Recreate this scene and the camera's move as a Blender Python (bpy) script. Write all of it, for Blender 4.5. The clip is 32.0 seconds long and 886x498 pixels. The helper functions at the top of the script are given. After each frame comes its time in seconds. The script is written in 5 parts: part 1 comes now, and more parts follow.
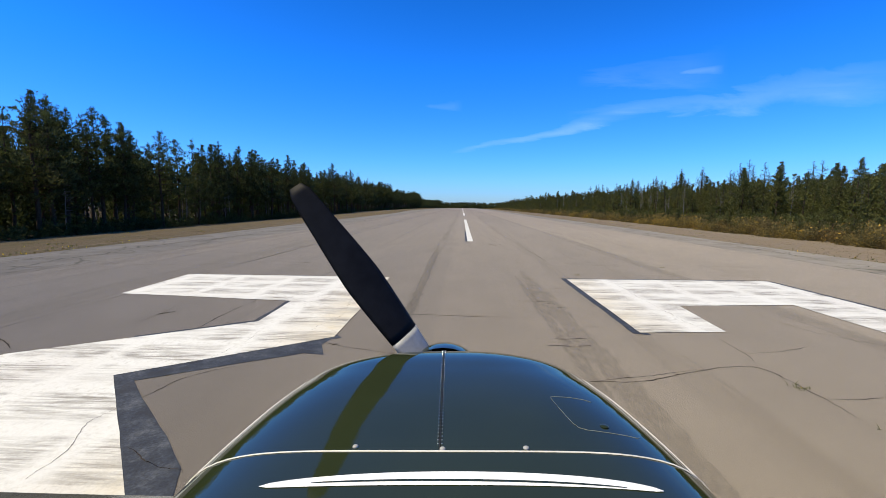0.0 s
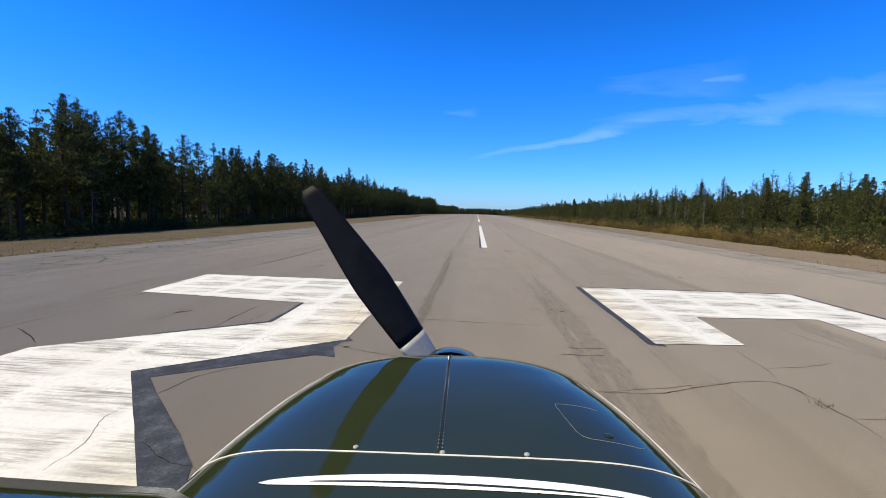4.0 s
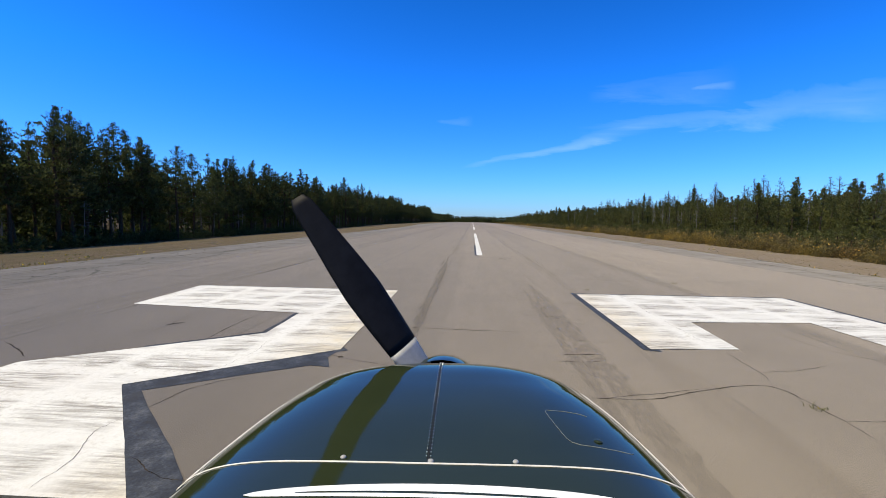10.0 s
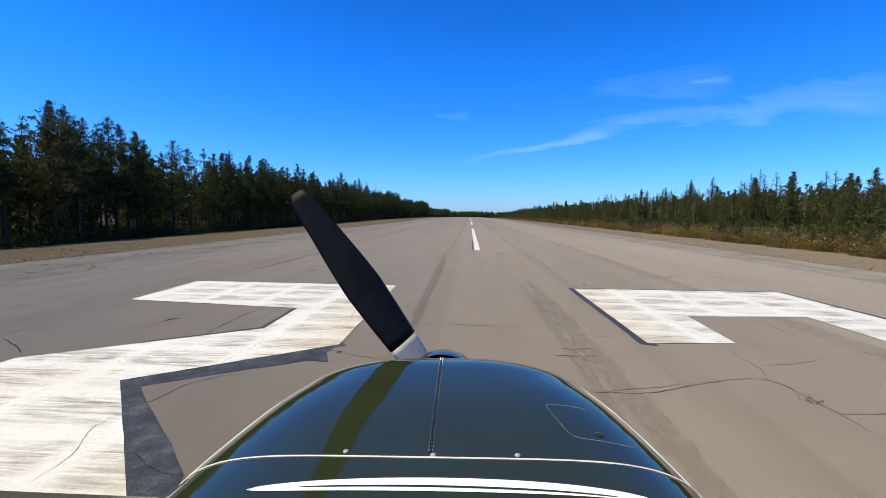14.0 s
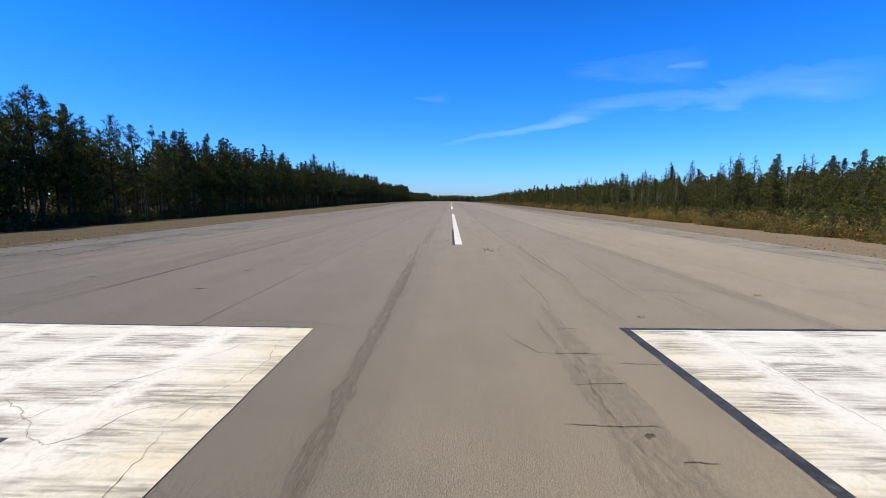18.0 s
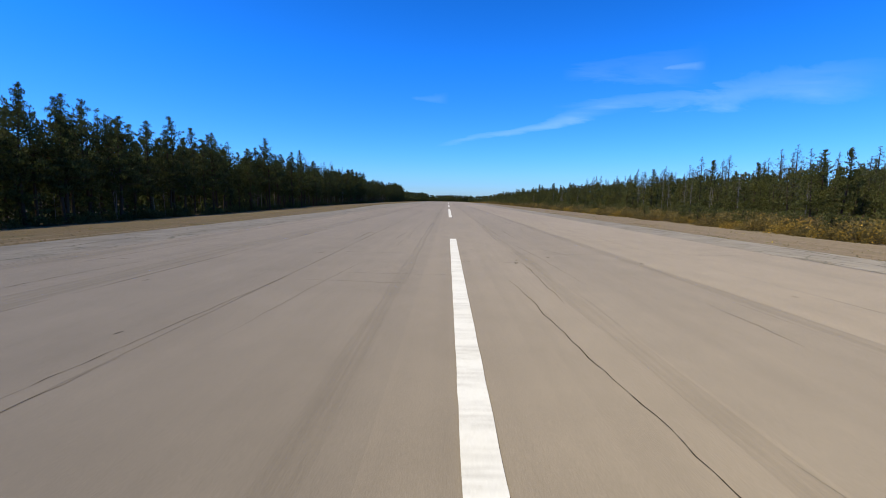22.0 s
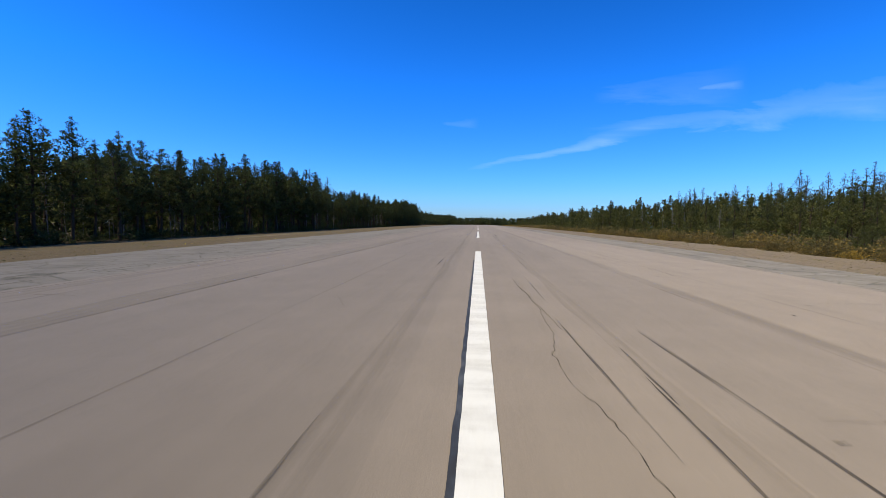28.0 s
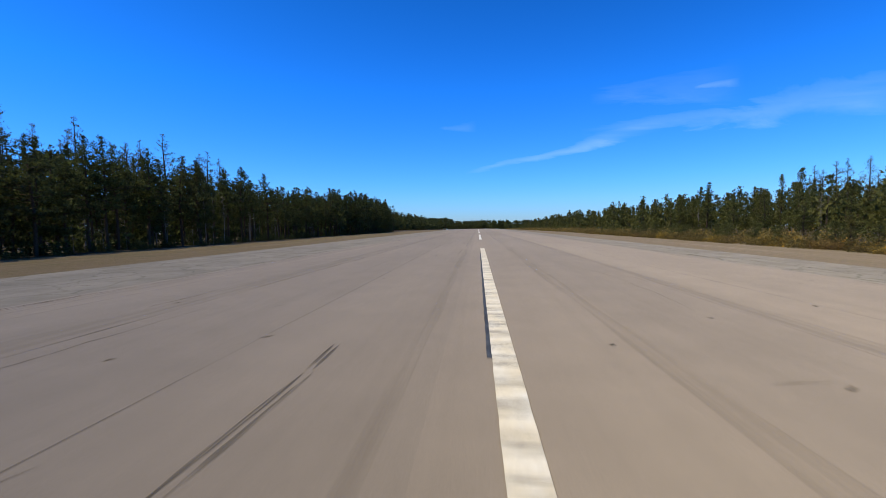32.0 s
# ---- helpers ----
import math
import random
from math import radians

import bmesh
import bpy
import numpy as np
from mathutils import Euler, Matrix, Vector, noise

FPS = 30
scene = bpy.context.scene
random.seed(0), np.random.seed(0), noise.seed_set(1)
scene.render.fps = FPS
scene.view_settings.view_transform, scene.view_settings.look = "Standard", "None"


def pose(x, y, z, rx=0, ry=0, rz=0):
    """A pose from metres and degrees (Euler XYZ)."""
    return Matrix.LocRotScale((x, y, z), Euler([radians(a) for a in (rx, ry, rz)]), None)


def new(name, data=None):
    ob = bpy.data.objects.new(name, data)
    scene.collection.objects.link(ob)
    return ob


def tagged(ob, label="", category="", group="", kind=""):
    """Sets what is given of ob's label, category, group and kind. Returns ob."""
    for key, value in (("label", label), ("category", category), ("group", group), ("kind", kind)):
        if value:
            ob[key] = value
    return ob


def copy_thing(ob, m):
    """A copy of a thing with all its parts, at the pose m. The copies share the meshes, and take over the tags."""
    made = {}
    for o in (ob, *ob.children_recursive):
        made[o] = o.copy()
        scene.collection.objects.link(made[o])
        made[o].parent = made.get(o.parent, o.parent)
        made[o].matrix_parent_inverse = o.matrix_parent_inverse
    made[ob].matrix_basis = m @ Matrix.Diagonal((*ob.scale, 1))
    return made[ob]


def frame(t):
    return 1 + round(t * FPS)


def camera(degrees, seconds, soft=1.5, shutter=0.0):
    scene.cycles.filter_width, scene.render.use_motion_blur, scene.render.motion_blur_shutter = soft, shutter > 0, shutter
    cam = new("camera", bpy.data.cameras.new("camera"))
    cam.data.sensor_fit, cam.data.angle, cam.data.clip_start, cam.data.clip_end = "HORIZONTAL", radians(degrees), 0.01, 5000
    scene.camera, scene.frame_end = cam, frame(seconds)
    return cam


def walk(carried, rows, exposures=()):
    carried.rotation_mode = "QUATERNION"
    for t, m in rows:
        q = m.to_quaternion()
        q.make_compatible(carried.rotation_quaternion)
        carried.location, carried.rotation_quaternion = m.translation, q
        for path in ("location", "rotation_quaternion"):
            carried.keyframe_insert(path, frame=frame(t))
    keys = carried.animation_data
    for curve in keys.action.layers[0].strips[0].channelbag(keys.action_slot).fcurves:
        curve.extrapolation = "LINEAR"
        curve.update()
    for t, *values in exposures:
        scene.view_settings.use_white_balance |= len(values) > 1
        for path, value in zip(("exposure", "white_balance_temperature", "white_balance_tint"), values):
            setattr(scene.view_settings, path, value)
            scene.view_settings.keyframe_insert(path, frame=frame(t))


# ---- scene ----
cam = camera(94.0, 32.0, soft=0.65, shutter=0.12)

PATH = [
    (0.0, pose(-0.527, 0.0, 2.026, 83.951, -0.429, 2.594)),
    (0.5, pose(-0.519, 0.0, 2.029, 84.140, 0.211, 3.293)),
    (1.0, pose(-0.523, 0.0, 2.061, 83.762, 0.272, 3.456)),
    (1.5, pose(-0.502, 0.0, 2.084, 81.70, -0.478, 3.846)),
    (2.0, pose(-0.500, 0.0, 2.077, 82.20, -0.294, 4.799)),
    (2.5, pose(-0.498, 0.0, 2.049, 84.262, -0.603, 5.377)),
    (3.0, pose(-0.509, 0.0, 2.018, 84.043, -1.343, 4.758)),
    (3.5, pose(-0.506, 0.0, 2.020, 84.318, -1.565, 4.687)),
    (5.5, pose(-0.504, 0.0, 2.018, 85.334, -0.160, 4.712)),
    (6.0, pose(-0.500, 0.0, 2.020, 85.141, -0.462, 4.646)),
    (6.5, pose(-0.498, 0.0, 2.018, 85.225, -0.511, 3.970)),
    (7.0, pose(-0.496, 0.0, 2.018, 85.158, -0.467, 3.571)),
    (7.5, pose(-0.484, 0.0, 2.017, 85.208, -0.704, 3.536)),
    (8.0, pose(-0.484, 0.0, 2.020, 85.733, -1.043, 3.983)),
    (8.5, pose(-0.485, 0.0, 2.017, 86.046, -1.086, 4.238)),
    (9.0, pose(-0.488, 0.0, 2.013, 86.391, -1.027, 4.242)),
    (9.5, pose(-0.485, 0.0, 2.017, 86.176, -0.976, 4.140)),
    (10.0, pose(-0.485, 0.0, 2.017, 85.860, -0.746, 4.015)),
    (10.5, pose(-0.484, 0.0, 2.018, 85.493, -0.447, 4.037)),
    (11.0, pose(-0.471, 0.0, 2.017, 84.930, -0.158, 4.370)),
    (11.5, pose(-0.502, 0.0, 2.018, 85.435, -0.382, 4.422)),
    (12.0, pose(-0.498, 0.0, 2.013, 85.794, -0.558, 4.126)),
    (12.5, pose(-0.496, 0.0, 2.017, 85.638, -0.628, 3.936)),
    (13.0, pose(-0.495, 0.0, 2.017, 85.521, -0.677, 3.817)),
    (13.5, pose(-0.495, 0.0, 2.016, 85.367, -0.656, 3.730)),
    (14.0, pose(-0.494, 0.0, 2.017, 85.173, -0.663, 3.676)),
    (14.5, pose(-0.492, 0.0, 2.013, 84.909, -0.666, 3.721)),
    (15.2, pose(-0.497, 0.12, 2.015, 84.629, -0.748, 3.777)),
    (15.9, pose(-0.501, 0.62, 2.018, 84.350, -0.830, 3.832)),
    (16.5, pose(-0.505, 1.42, 2.02, 84.11, -0.9, 3.88)),
    (17.0, pose(-0.497, 2.17, 2.02, 83.75, -0.9, 2.59)),
    (17.5, pose(-0.52, 3.3, 2.02, 83.46, -0.6, 1.44)),
    (18.0, pose(-0.428, 5.2, 2.02, 83.02, -0.5, 0.98)),
    (18.5, pose(-0.334, 7.72, 2.02, 82.68, 0.3, 0.9)),
    (19.0, pose(-0.357, 11.02, 2.019, 82, 0.9, 0.14)),
    (19.5, pose(-0.396, 14.56, 2.019, 81.62, 1.4, -0.07)),
    (20.0, pose(-0.422, 18.44, 2.018, 81.73, 1.7, -0)),
    (20.5, pose(-0.438, 22.75, 2.017, 81.61, 1.8, -0.06)),
    (21.0, pose(-0.442, 27.57, 2.016, 81.57, 1, -0.03)),
    (21.5, pose(-0.405, 32.99, 2.014, 82.51, 0.5, 0.45)),
    (22.0, pose(-0.315, 39.03, 2.011, 83.02, -0.7, 0.66)),
    (22.5, pose(-0.206, 45.7, 2.008, 82.81, -0.9, 1.32)),
    (23.0, pose(-0.115, 52.99, 2.004, 82.47, -0.5, 2.03)),
    (24.0, pose(0.078, 69.3, 1.992, 83.4, 0, 3.33)),
    (24.5, pose(0.241, 78.01, 1.985, 83.86, 0.5, 3.46)),
    (25.0, pose(0.315, 87.15, 1.976, 84.55, 0.05, 4.23)),
    (25.5, pose(0.224, 96.76, 1.966, 84.97, -0.15, 5.08)),
    (27.5, pose(-0.004, 140.89, 1.905, 85.57, -0.4, 5.02)),
    (28.0, pose(-0.038, 153.26, 1.884, 86.12, -0.5, 4.83)),
    (28.3, pose(-0.063, 160.91, 1.87, 86.07, -0.4, 4.96)),
    (28.6, pose(-0.091, 168.73, 1.855, 86.05, -0.2, 4.86)),
    (28.9, pose(-0.131, 176.71, 1.839, 86.02, 0.1, 4.59)),
    (29.2, pose(-0.153, 184.81, 1.822, 85.61, 0.3, 4.09)),
    (29.5, pose(-0.132, 192.99, 1.804, 85.79, 0.4, 3.69)),
    (29.8, pose(-0.074, 201.23, 1.785, 85.77, 0.4, 3.82)),
    (30.1, pose(-0.018, 209.58, 1.765, 86.1, 0.4, 4.5)),
    (30.5, pose(-0.011, 220.88, 1.737, 86.31, 0.4, 5.05)),
    (30.8, pose(-0.05, 229.54, 1.714, 86.57, 0.4, 5.46)),
    (31.2, pose(-0.143, 241.38, 1.682, 86.77, 0.5, 5.81)),
    (31.6, pose(-0.24, 253.52, 1.647, 86.76, 0.7, 5.72)),
    (32.0, pose(-0.38, 265.95, 1.61, 86.7, 0.85, 4.82)),
]

walk(cam, PATH, exposures=((0.0, 0.50), (17.0, 0.50), (25.0, 0.48), (32.0, 0.42)))

# ---------------------------------------------------------------- world, sun
SUN_EL, SUN_AZ = radians(60), radians(112)      # height, and turn to the left of the runway's heading
world = bpy.data.worlds.new("sky")
scene.world = world
world.use_nodes = True
wn, wl = world.node_tree.nodes, world.node_tree.links
wn.clear()
w_out = wn.new("ShaderNodeOutputWorld")
w_bg = wn.new("ShaderNodeBackground")
w_bg.inputs["Strength"].default_value = 0.085
sky = wn.new("ShaderNodeTexSky")
sky.sky_type = "NISHITA"
sky.sun_disc = False
sky.sun_elevation = SUN_EL
sky.sun_rotation = -SUN_AZ
sky.altitude = 60
sky.air_density, sky.dust_density, sky.ozone_density = 1.0, 0.3, 3.0
hsv = wn.new("ShaderNodeHueSaturation")
hsv.inputs["Saturation"].default_value = 1.25
wl.new(sky.outputs["Color"], hsv.inputs["Color"])


def wmath(op, a, b=None, clamp=False):
    n = wn.new("ShaderNodeMath")
    n.operation = op
    n.use_clamp = clamp
    for i, v in enumerate((a, b)):
        if v is None:
            continue
        if isinstance(v, (int, float)):
            n.inputs[i].default_value = v
        else:
            wl.new(v, n.inputs[i])
    return n.outputs[0]


# thin cirrus streaks, drawn in the plane that lies one unit ahead
tc = wn.new("ShaderNodeTexCoord")
sep = wn.new("ShaderNodeSeparateXYZ")
wl.new(tc.outputs["Generated"], sep.inputs[0])
ahead = wmath("MAXIMUM", sep.outputs["Y"], 0.05)
cu = wmath("DIVIDE", sep.outputs["X"], ahead)
cv = wmath("DIVIDE", sep.outputs["Z"], ahead)
comb = wn.new("ShaderNodeCombineXYZ")
wl.new(cu, comb.inputs[0])
wl.new(cv, comb.inputs[1])
cm = wn.new("ShaderNodeMapping")
cm.inputs["Rotation"].default_value = (0, 0, radians(-14))
cm.inputs["Scale"].default_value = (2.6, 12.0, 1)
wl.new(comb.outputs[0], cm.inputs[0])
cn = wn.new("ShaderNodeTexNoise")
cn.inputs["Scale"].default_value = 1.6
cn.inputs["Detail"].default_value = 7
cn.inputs["Roughness"].default_value = 0.58
cn.inputs["Distortion"].default_value = 0.5
wl.new(cm.outputs[0], cn.inputs["Vector"])


def streak(u0, v0, u1, v1, width, power):
    """A soft band from (u0, v0) to (u1, v1)."""
    du, dv = u1 - u0, v1 - v0
    ln = math.hypot(du, dv)
    pu, pv = wmath("SUBTRACT", cu, u0), wmath("SUBTRACT", cv, v0)
    along = wmath("ADD", wmath("MULTIPLY", pu, du / ln / ln), wmath("MULTIPLY", pv, dv / ln / ln))
    across = wmath("ADD", wmath("MULTIPLY", pu, -dv / ln), wmath("MULTIPLY", pv, du / ln))
    wob = wmath("MULTIPLY", wmath("SUBTRACT", cn.outputs["Fac"], 0.5), width * 2.5)
    across = wmath("ADD", across, wob)
    grow = wmath("ADD", 0.25, wmath("MULTIPLY", along, 0.75))
    q = wmath("DIVIDE", across, wmath("MULTIPLY", grow, width))
    bell = wmath("SUBTRACT", 1.0, wmath("MULTIPLY", q, q), True)
    ends = wmath("MULTIPLY", wmath("MULTIPLY", along, 7.0, True), wmath("MULTIPLY", wmath("SUBTRACT", 1.0, along), 4.0, True), True)
    return wmath("MULTIPLY", wmath("MULTIPLY", bell, ends), power)


wisp = wmath("ADD", 0.30, wmath("MULTIPLY", wmath("SUBTRACT", cn.outputs["Fac"], 0.30), 1.9, True))
c1 = streak(-0.03, 0.121, 0.44, 0.222, 0.018, 0.31)
c2 = streak(0.24, 0.192, 1.04, 0.300, 0.055, 0.24)
c3 = streak(0.26, 0.290, 0.60, 0.318, 0.045, 0.10)
c4 = streak(-0.09, 0.232, 0.0, 0.232, 0.014, 0.10)
c5 = streak(0.49, 0.303, 0.59, 0.313, 0.012, 0.22)
csum = wmath("ADD", wmath("ADD", wmath("ADD", c1, c2), wmath("ADD", c3, c4)), c5)
cloud = wmath("MULTIPLY", wmath("MULTIPLY", csum, wisp), wmath("GREATER_THAN", sep.outputs["Y"], 0.05), True)
# the clear coastal air: deep blue overhead, paler towards the horizon
tint = wn.new("ShaderNodeValToRGB")
te = tint.color_ramp.elements
te.new(0.12)
te.new(0.30)
te.new(0.62)
for k, (p, col) in enumerate(((0.0, (0.36, 0.58, 1.10)), (0.10, (0.27, 0.66, 1.25)), (0.30, (0.13, 0.69, 1.42)), (0.62, (0.07, 0.46, 0.84)), (0.95, (0.06, 0.30, 0.50)))):
    te[k].position = p
    te[k].color = (*[q / 1.5 for q in col], 1)
wl.new(wmath("MAXIMUM", sep.outputs["Z"], 0.0), tint.inputs[0])
deep = wn.new("ShaderNodeMixRGB")
deep.blend_type = "MULTIPLY"
deep.inputs["Fac"].default_value = 1.0
wl.new(hsv.outputs["Color"], deep.inputs["Color1"])
wl.new(tint.outputs["Color"], deep.inputs["Color2"])
gain = wn.new("ShaderNodeVectorMath")
gain.operation = "SCALE"
gain.inputs["Scale"].default_value = 1.5 * 1.42
wl.new(deep.outputs["Color"], gain.inputs[0])
cmix = wn.new("ShaderNodeMixRGB")
cmix.inputs["Color2"].default_value = (4.2, 6.6, 9.6, 1)
wl.new(cloud, cmix.inputs["Fac"])
wl.new(gain.outputs[0], cmix.inputs["Color1"])
wl.new(cmix.outputs["Color"], w_bg.inputs["Color"])
wl.new(w_bg.outputs[0], w_out.inputs["Surface"])

sun = new("sun", bpy.data.lights.new("sun", "SUN"))
sun.data.energy = 4.4
sun.data.angle = radians(0.55)
sun.data.color = (1.0, 0.88, 0.62)
to_sun = Vector((-math.sin(SUN_AZ) * math.cos(SUN_EL), math.cos(SUN_AZ) * math.cos(SUN_EL), math.sin(SUN_EL)))
sun.matrix_world = Matrix.Translation((0, 0, 60)) @ to_sun.to_track_quat("Z", "Y").to_matrix().to_4x4()

# ---------------------------------------------------------------- materials


class Mat:
    """A node material with short helpers."""

    def __init__(self, name, rough=0.8, metal=0.0, spec=0.5, rough_diffuse=0.0):
        self.m = bpy.data.materials.new(name)
        self.m.use_nodes = True
        self.n, self.l = self.m.node_tree.nodes, self.m.node_tree.links
        self.b = self.n["Principled BSDF"]
        self.b.inputs["Roughness"].default_value = rough
        self.b.inputs["Metallic"].default_value = metal
        self.b.inputs["Specular IOR Level"].default_value = spec
        self.b.inputs["Diffuse Roughness"].default_value = rough_diffuse
        self.tc = self.n.new("ShaderNodeTexCoord")
        self.gm = None

    def coord(self, scale=(1, 1, 1), rot=(0, 0, 0), source="Object"):
        mp = self.n.new("ShaderNodeMapping")
        mp.inputs["Scale"].default_value = scale
        mp.inputs["Rotation"].default_value = rot
        self.l.new(self.tc.outputs[source], mp.inputs[0])
        return mp.outputs[0]

    def world_coord(self, scale=(1, 1, 1), rot=(0, 0, 0)):
        if self.gm is None:
            self.gm = self.n.new("ShaderNodeNewGeometry")
        mp = self.n.new("ShaderNodeMapping")
        mp.inputs["Scale"].default_value = scale
        mp.inputs["Rotation"].default_value = rot
        self.l.new(self.gm.outputs["Position"], mp.inputs[0])
        return mp.outputs[0]

    def noise(self, vec, scale=1.0, detail=4, rough=0.55, dist=0.0):
        t = self.n.new("ShaderNodeTexNoise")
        t.inputs["Scale"].default_value = scale
        t.inputs["Detail"].default_value = detail
        t.inputs["Roughness"].default_value = rough
        t.inputs["Distortion"].default_value = dist
        self.l.new(vec, t.inputs["Vector"])
        return t.outputs["Fac"]

    def voronoi(self, vec, scale=1.0, feature="F1"):
        t = self.n.new("ShaderNodeTexVoronoi")
        t.feature = feature
        t.inputs["Scale"].default_value = scale
        self.l.new(vec, t.inputs["Vector"])
        return t.outputs["Distance"]

    def ramp(self, fac, stops):
        r = self.n.new("ShaderNodeValToRGB")
        e = r.color_ramp.elements
        while len(e) < len(stops):
            e.new(0.5)
        for k, (p, c) in enumerate(stops):
            e[k].position = p
            e[k].color = (*c, 1) if isinstance(c, tuple) else (c, c, c, 1)
        self.l.new(fac, r.inputs[0])
        return r.outputs["Color"]

    def mix(self, fac, a, b, mode="MIX"):
        x = self.n.new("ShaderNodeMixRGB")
        x.blend_type = mode
        for key, v in (("Fac", fac), ("Color1", a), ("Color2", b)):
            if isinstance(v, (int, float)):
                x.inputs[key].default_value = v if key == "Fac" else (v, v, v, 1)
            elif isinstance(v, tuple):
                x.inputs[key].default_value = (*v, 1)
            else:
                self.l.new(v, x.inputs[key])
        return x.outputs["Color"]

    def math(self, op, a, b=0.0, clamp=False):
        x = self.n.new("ShaderNodeMath")
        x.operation = op
        x.use_clamp = clamp
        for i, v in enumerate((a, b)):
            if isinstance(v, (int, float)):
                x.inputs[i].default_value = v
            else:
                self.l.new(v, x.inputs[i])
        return x.outputs[0]

    def island(self):
        if self.gm is None:
            self.gm = self.n.new("ShaderNodeNewGeometry")
        return self.gm.outputs["Random Per Island"]

    def per_object(self):
        return self.n.new("ShaderNodeObjectInfo").outputs["Random"]

    def color(self, v):
        if isinstance(v, tuple):
            self.b.inputs["Base Color"].default_value = (*v, 1)
        else:
            self.l.new(v, self.b.inputs["Base Color"])
        return self

    def rough(self, v):
        self.l.new(v, self.b.inputs["Roughness"])
        return self

    def bump(self, h, strength=0.3, dist=0.01):
        bp = self.n.new("ShaderNodeBump")
        bp.inputs["Strength"].default_value = strength
        bp.inputs["Distance"].default_value = dist
        self.l.new(h, bp.inputs["Height"])
        self.l.new(bp.outputs[0], self.b.inputs["Normal"])
        return self

    def alpha(self, v):
        self.l.new(v, self.b.inputs["Alpha"])
        return self


def asphalt_material():
    a = Mat("worn_asphalt", 0.86, spec=0.3, rough_diffuse=1.0)
    p = a.world_coord()
    fine = a.noise(p, 85, 4, 0.75)
    along = a.n.new("ShaderNodeSeparateXYZ")
    a.l.new(p, along.inputs[0])
    rolled = a.math("DIVIDE", a.math("SUBTRACT", along.outputs["Y"], 13.0), 22.0, True)       # a finer, smoother surface further on
    speck = a.voronoi(p, 105)
    mid = a.noise(p, 0.8, 5, 0.6)
    lanes = a.noise(a.world_coord((0.55, 0.012, 1)), 1.0, 5, 0.6, 0.15)
    thin = a.noise(a.world_coord((3.2, 0.03, 1)), 1.0, 4, 0.6, 0.1)
    broad = a.noise(a.world_coord((0.09, 0.03, 1)), 1.0, 4, 0.55)
    c = a.ramp(broad, [(0.3, (0.204, 0.175, 0.131)), (0.7, (0.238, 0.205, 0.154))])
    c = a.mix(0.28, c, a.ramp(lanes, [(0.33, 0.40), (0.52, 0.52), (0.72, 0.58)]), "OVERLAY")
    c = a.mix(0.12, c, a.ramp(thin, [(0.32, 0.34), (0.5, 0.5), (0.7, 0.58)]), "OVERLAY")
    c = a.mix(0.35, c, a.ramp(mid, [(0.3, 0.42), (0.7, 0.58)]), "OVERLAY")
    c = a.mix(a.math("SUBTRACT", 0.7, a.math("MULTIPLY", rolled, 0.45)), c, a.ramp(fine, [(0.36, 0.14), (0.51, 0.5), (0.66, 0.86)]), "OVERLAY")
    grit = a.noise(p, 140, 2, 0.6)
    c = a.mix(a.math("SUBTRACT", 0.6, a.math("MULTIPLY", rolled, 0.45)), c, a.ramp(grit, [(0.36, 0.14), (0.52, 0.5), (0.66, 0.88)]), "OVERLAY")
    c = a.mix(a.math("MULTIPLY", a.math("LESS_THAN", speck, 0.17), 0.45), c, (0.36, 0.33, 0.25))
    lane = a.n.new("ShaderNodeTexWhiteNoise")            # each paving lane has a tone of its own
    lane.noise_dimensions = "1D"
    a.l.new(a.math("FLOOR", a.math("DIVIDE", a.math("ADD", along.outputs["X"], 0.95), 3.47)), lane.inputs["W"])
    c = a.mix(1.0, c, a.ramp(lane.outputs["Value"], [(0.0, (0.90, 0.90, 0.91)), (1.0, (1.06, 1.05, 1.04))]), "MULTIPLY")
    older = a.math("DIVIDE", a.math("SUBTRACT", along.outputs["Y"], 12.0), 130.0, True)
    c = a.mix(a.math("MULTIPLY", older, 0.55), c, a.mix(1.0, c, (0.92, 0.885, 0.96), "MULTIPLY"))   # an older, browner surface course
    near_start = a.math("DIVIDE", a.math("SUBTRACT", 22.0, along.outputs["Y"]), 16.0, True)
    c = a.mix(a.math("MULTIPLY", near_start, 0.7), c, a.mix(1.0, c, (0.85, 0.875, 0.965), "MULTIPLY"))   # darker and greyer at the start, fading out by 22 m
    a.color(c)
    a.bump(a.math("ADD", fine, a.math("MULTIPLY", speck, 0.6)), 0.28, 0.003)
    return a.m


def shoulder_material():
    a = Mat("weathered_shoulder", 0.9, spec=0.25, rough_diffuse=1.0)
    p = a.world_coord()
    fine = a.noise(p, 40, 3, 0.7)
    blot = a.noise(p, 0.5, 6, 0.65)
    lanes = a.noise(a.world_coord((0.8, 0.03, 1)), 1.0, 5, 0.6)
    crack = a.voronoi(a.mix(0.35, p, a.noise(p, 1.2, 4), "ADD"), 0.55, "DISTANCE_TO_EDGE")
    c = a.ramp(blot, [(0.3, (0.138, 0.123, 0.098)), (0.6, (0.200, 0.180, 0.145)), (0.8, (0.152, 0.137, 0.106))])
    c = a.mix(0.5, c, a.ramp(lanes, [(0.3, 0.38), (0.7, 0.62)]), "OVERLAY")
    c = a.mix(0.5, c, a.ramp(fine, [(0.3, 0.3), (0.7, 0.7)]), "OVERLAY")
    c = a.mix(a.ramp(crack, [(0.0, 0.75), (0.020, 0.0)]), c, (0.05, 0.048, 0.03))
    a.color(c)
    a.bump(fine, 0.6, 0.008)
    return a.m


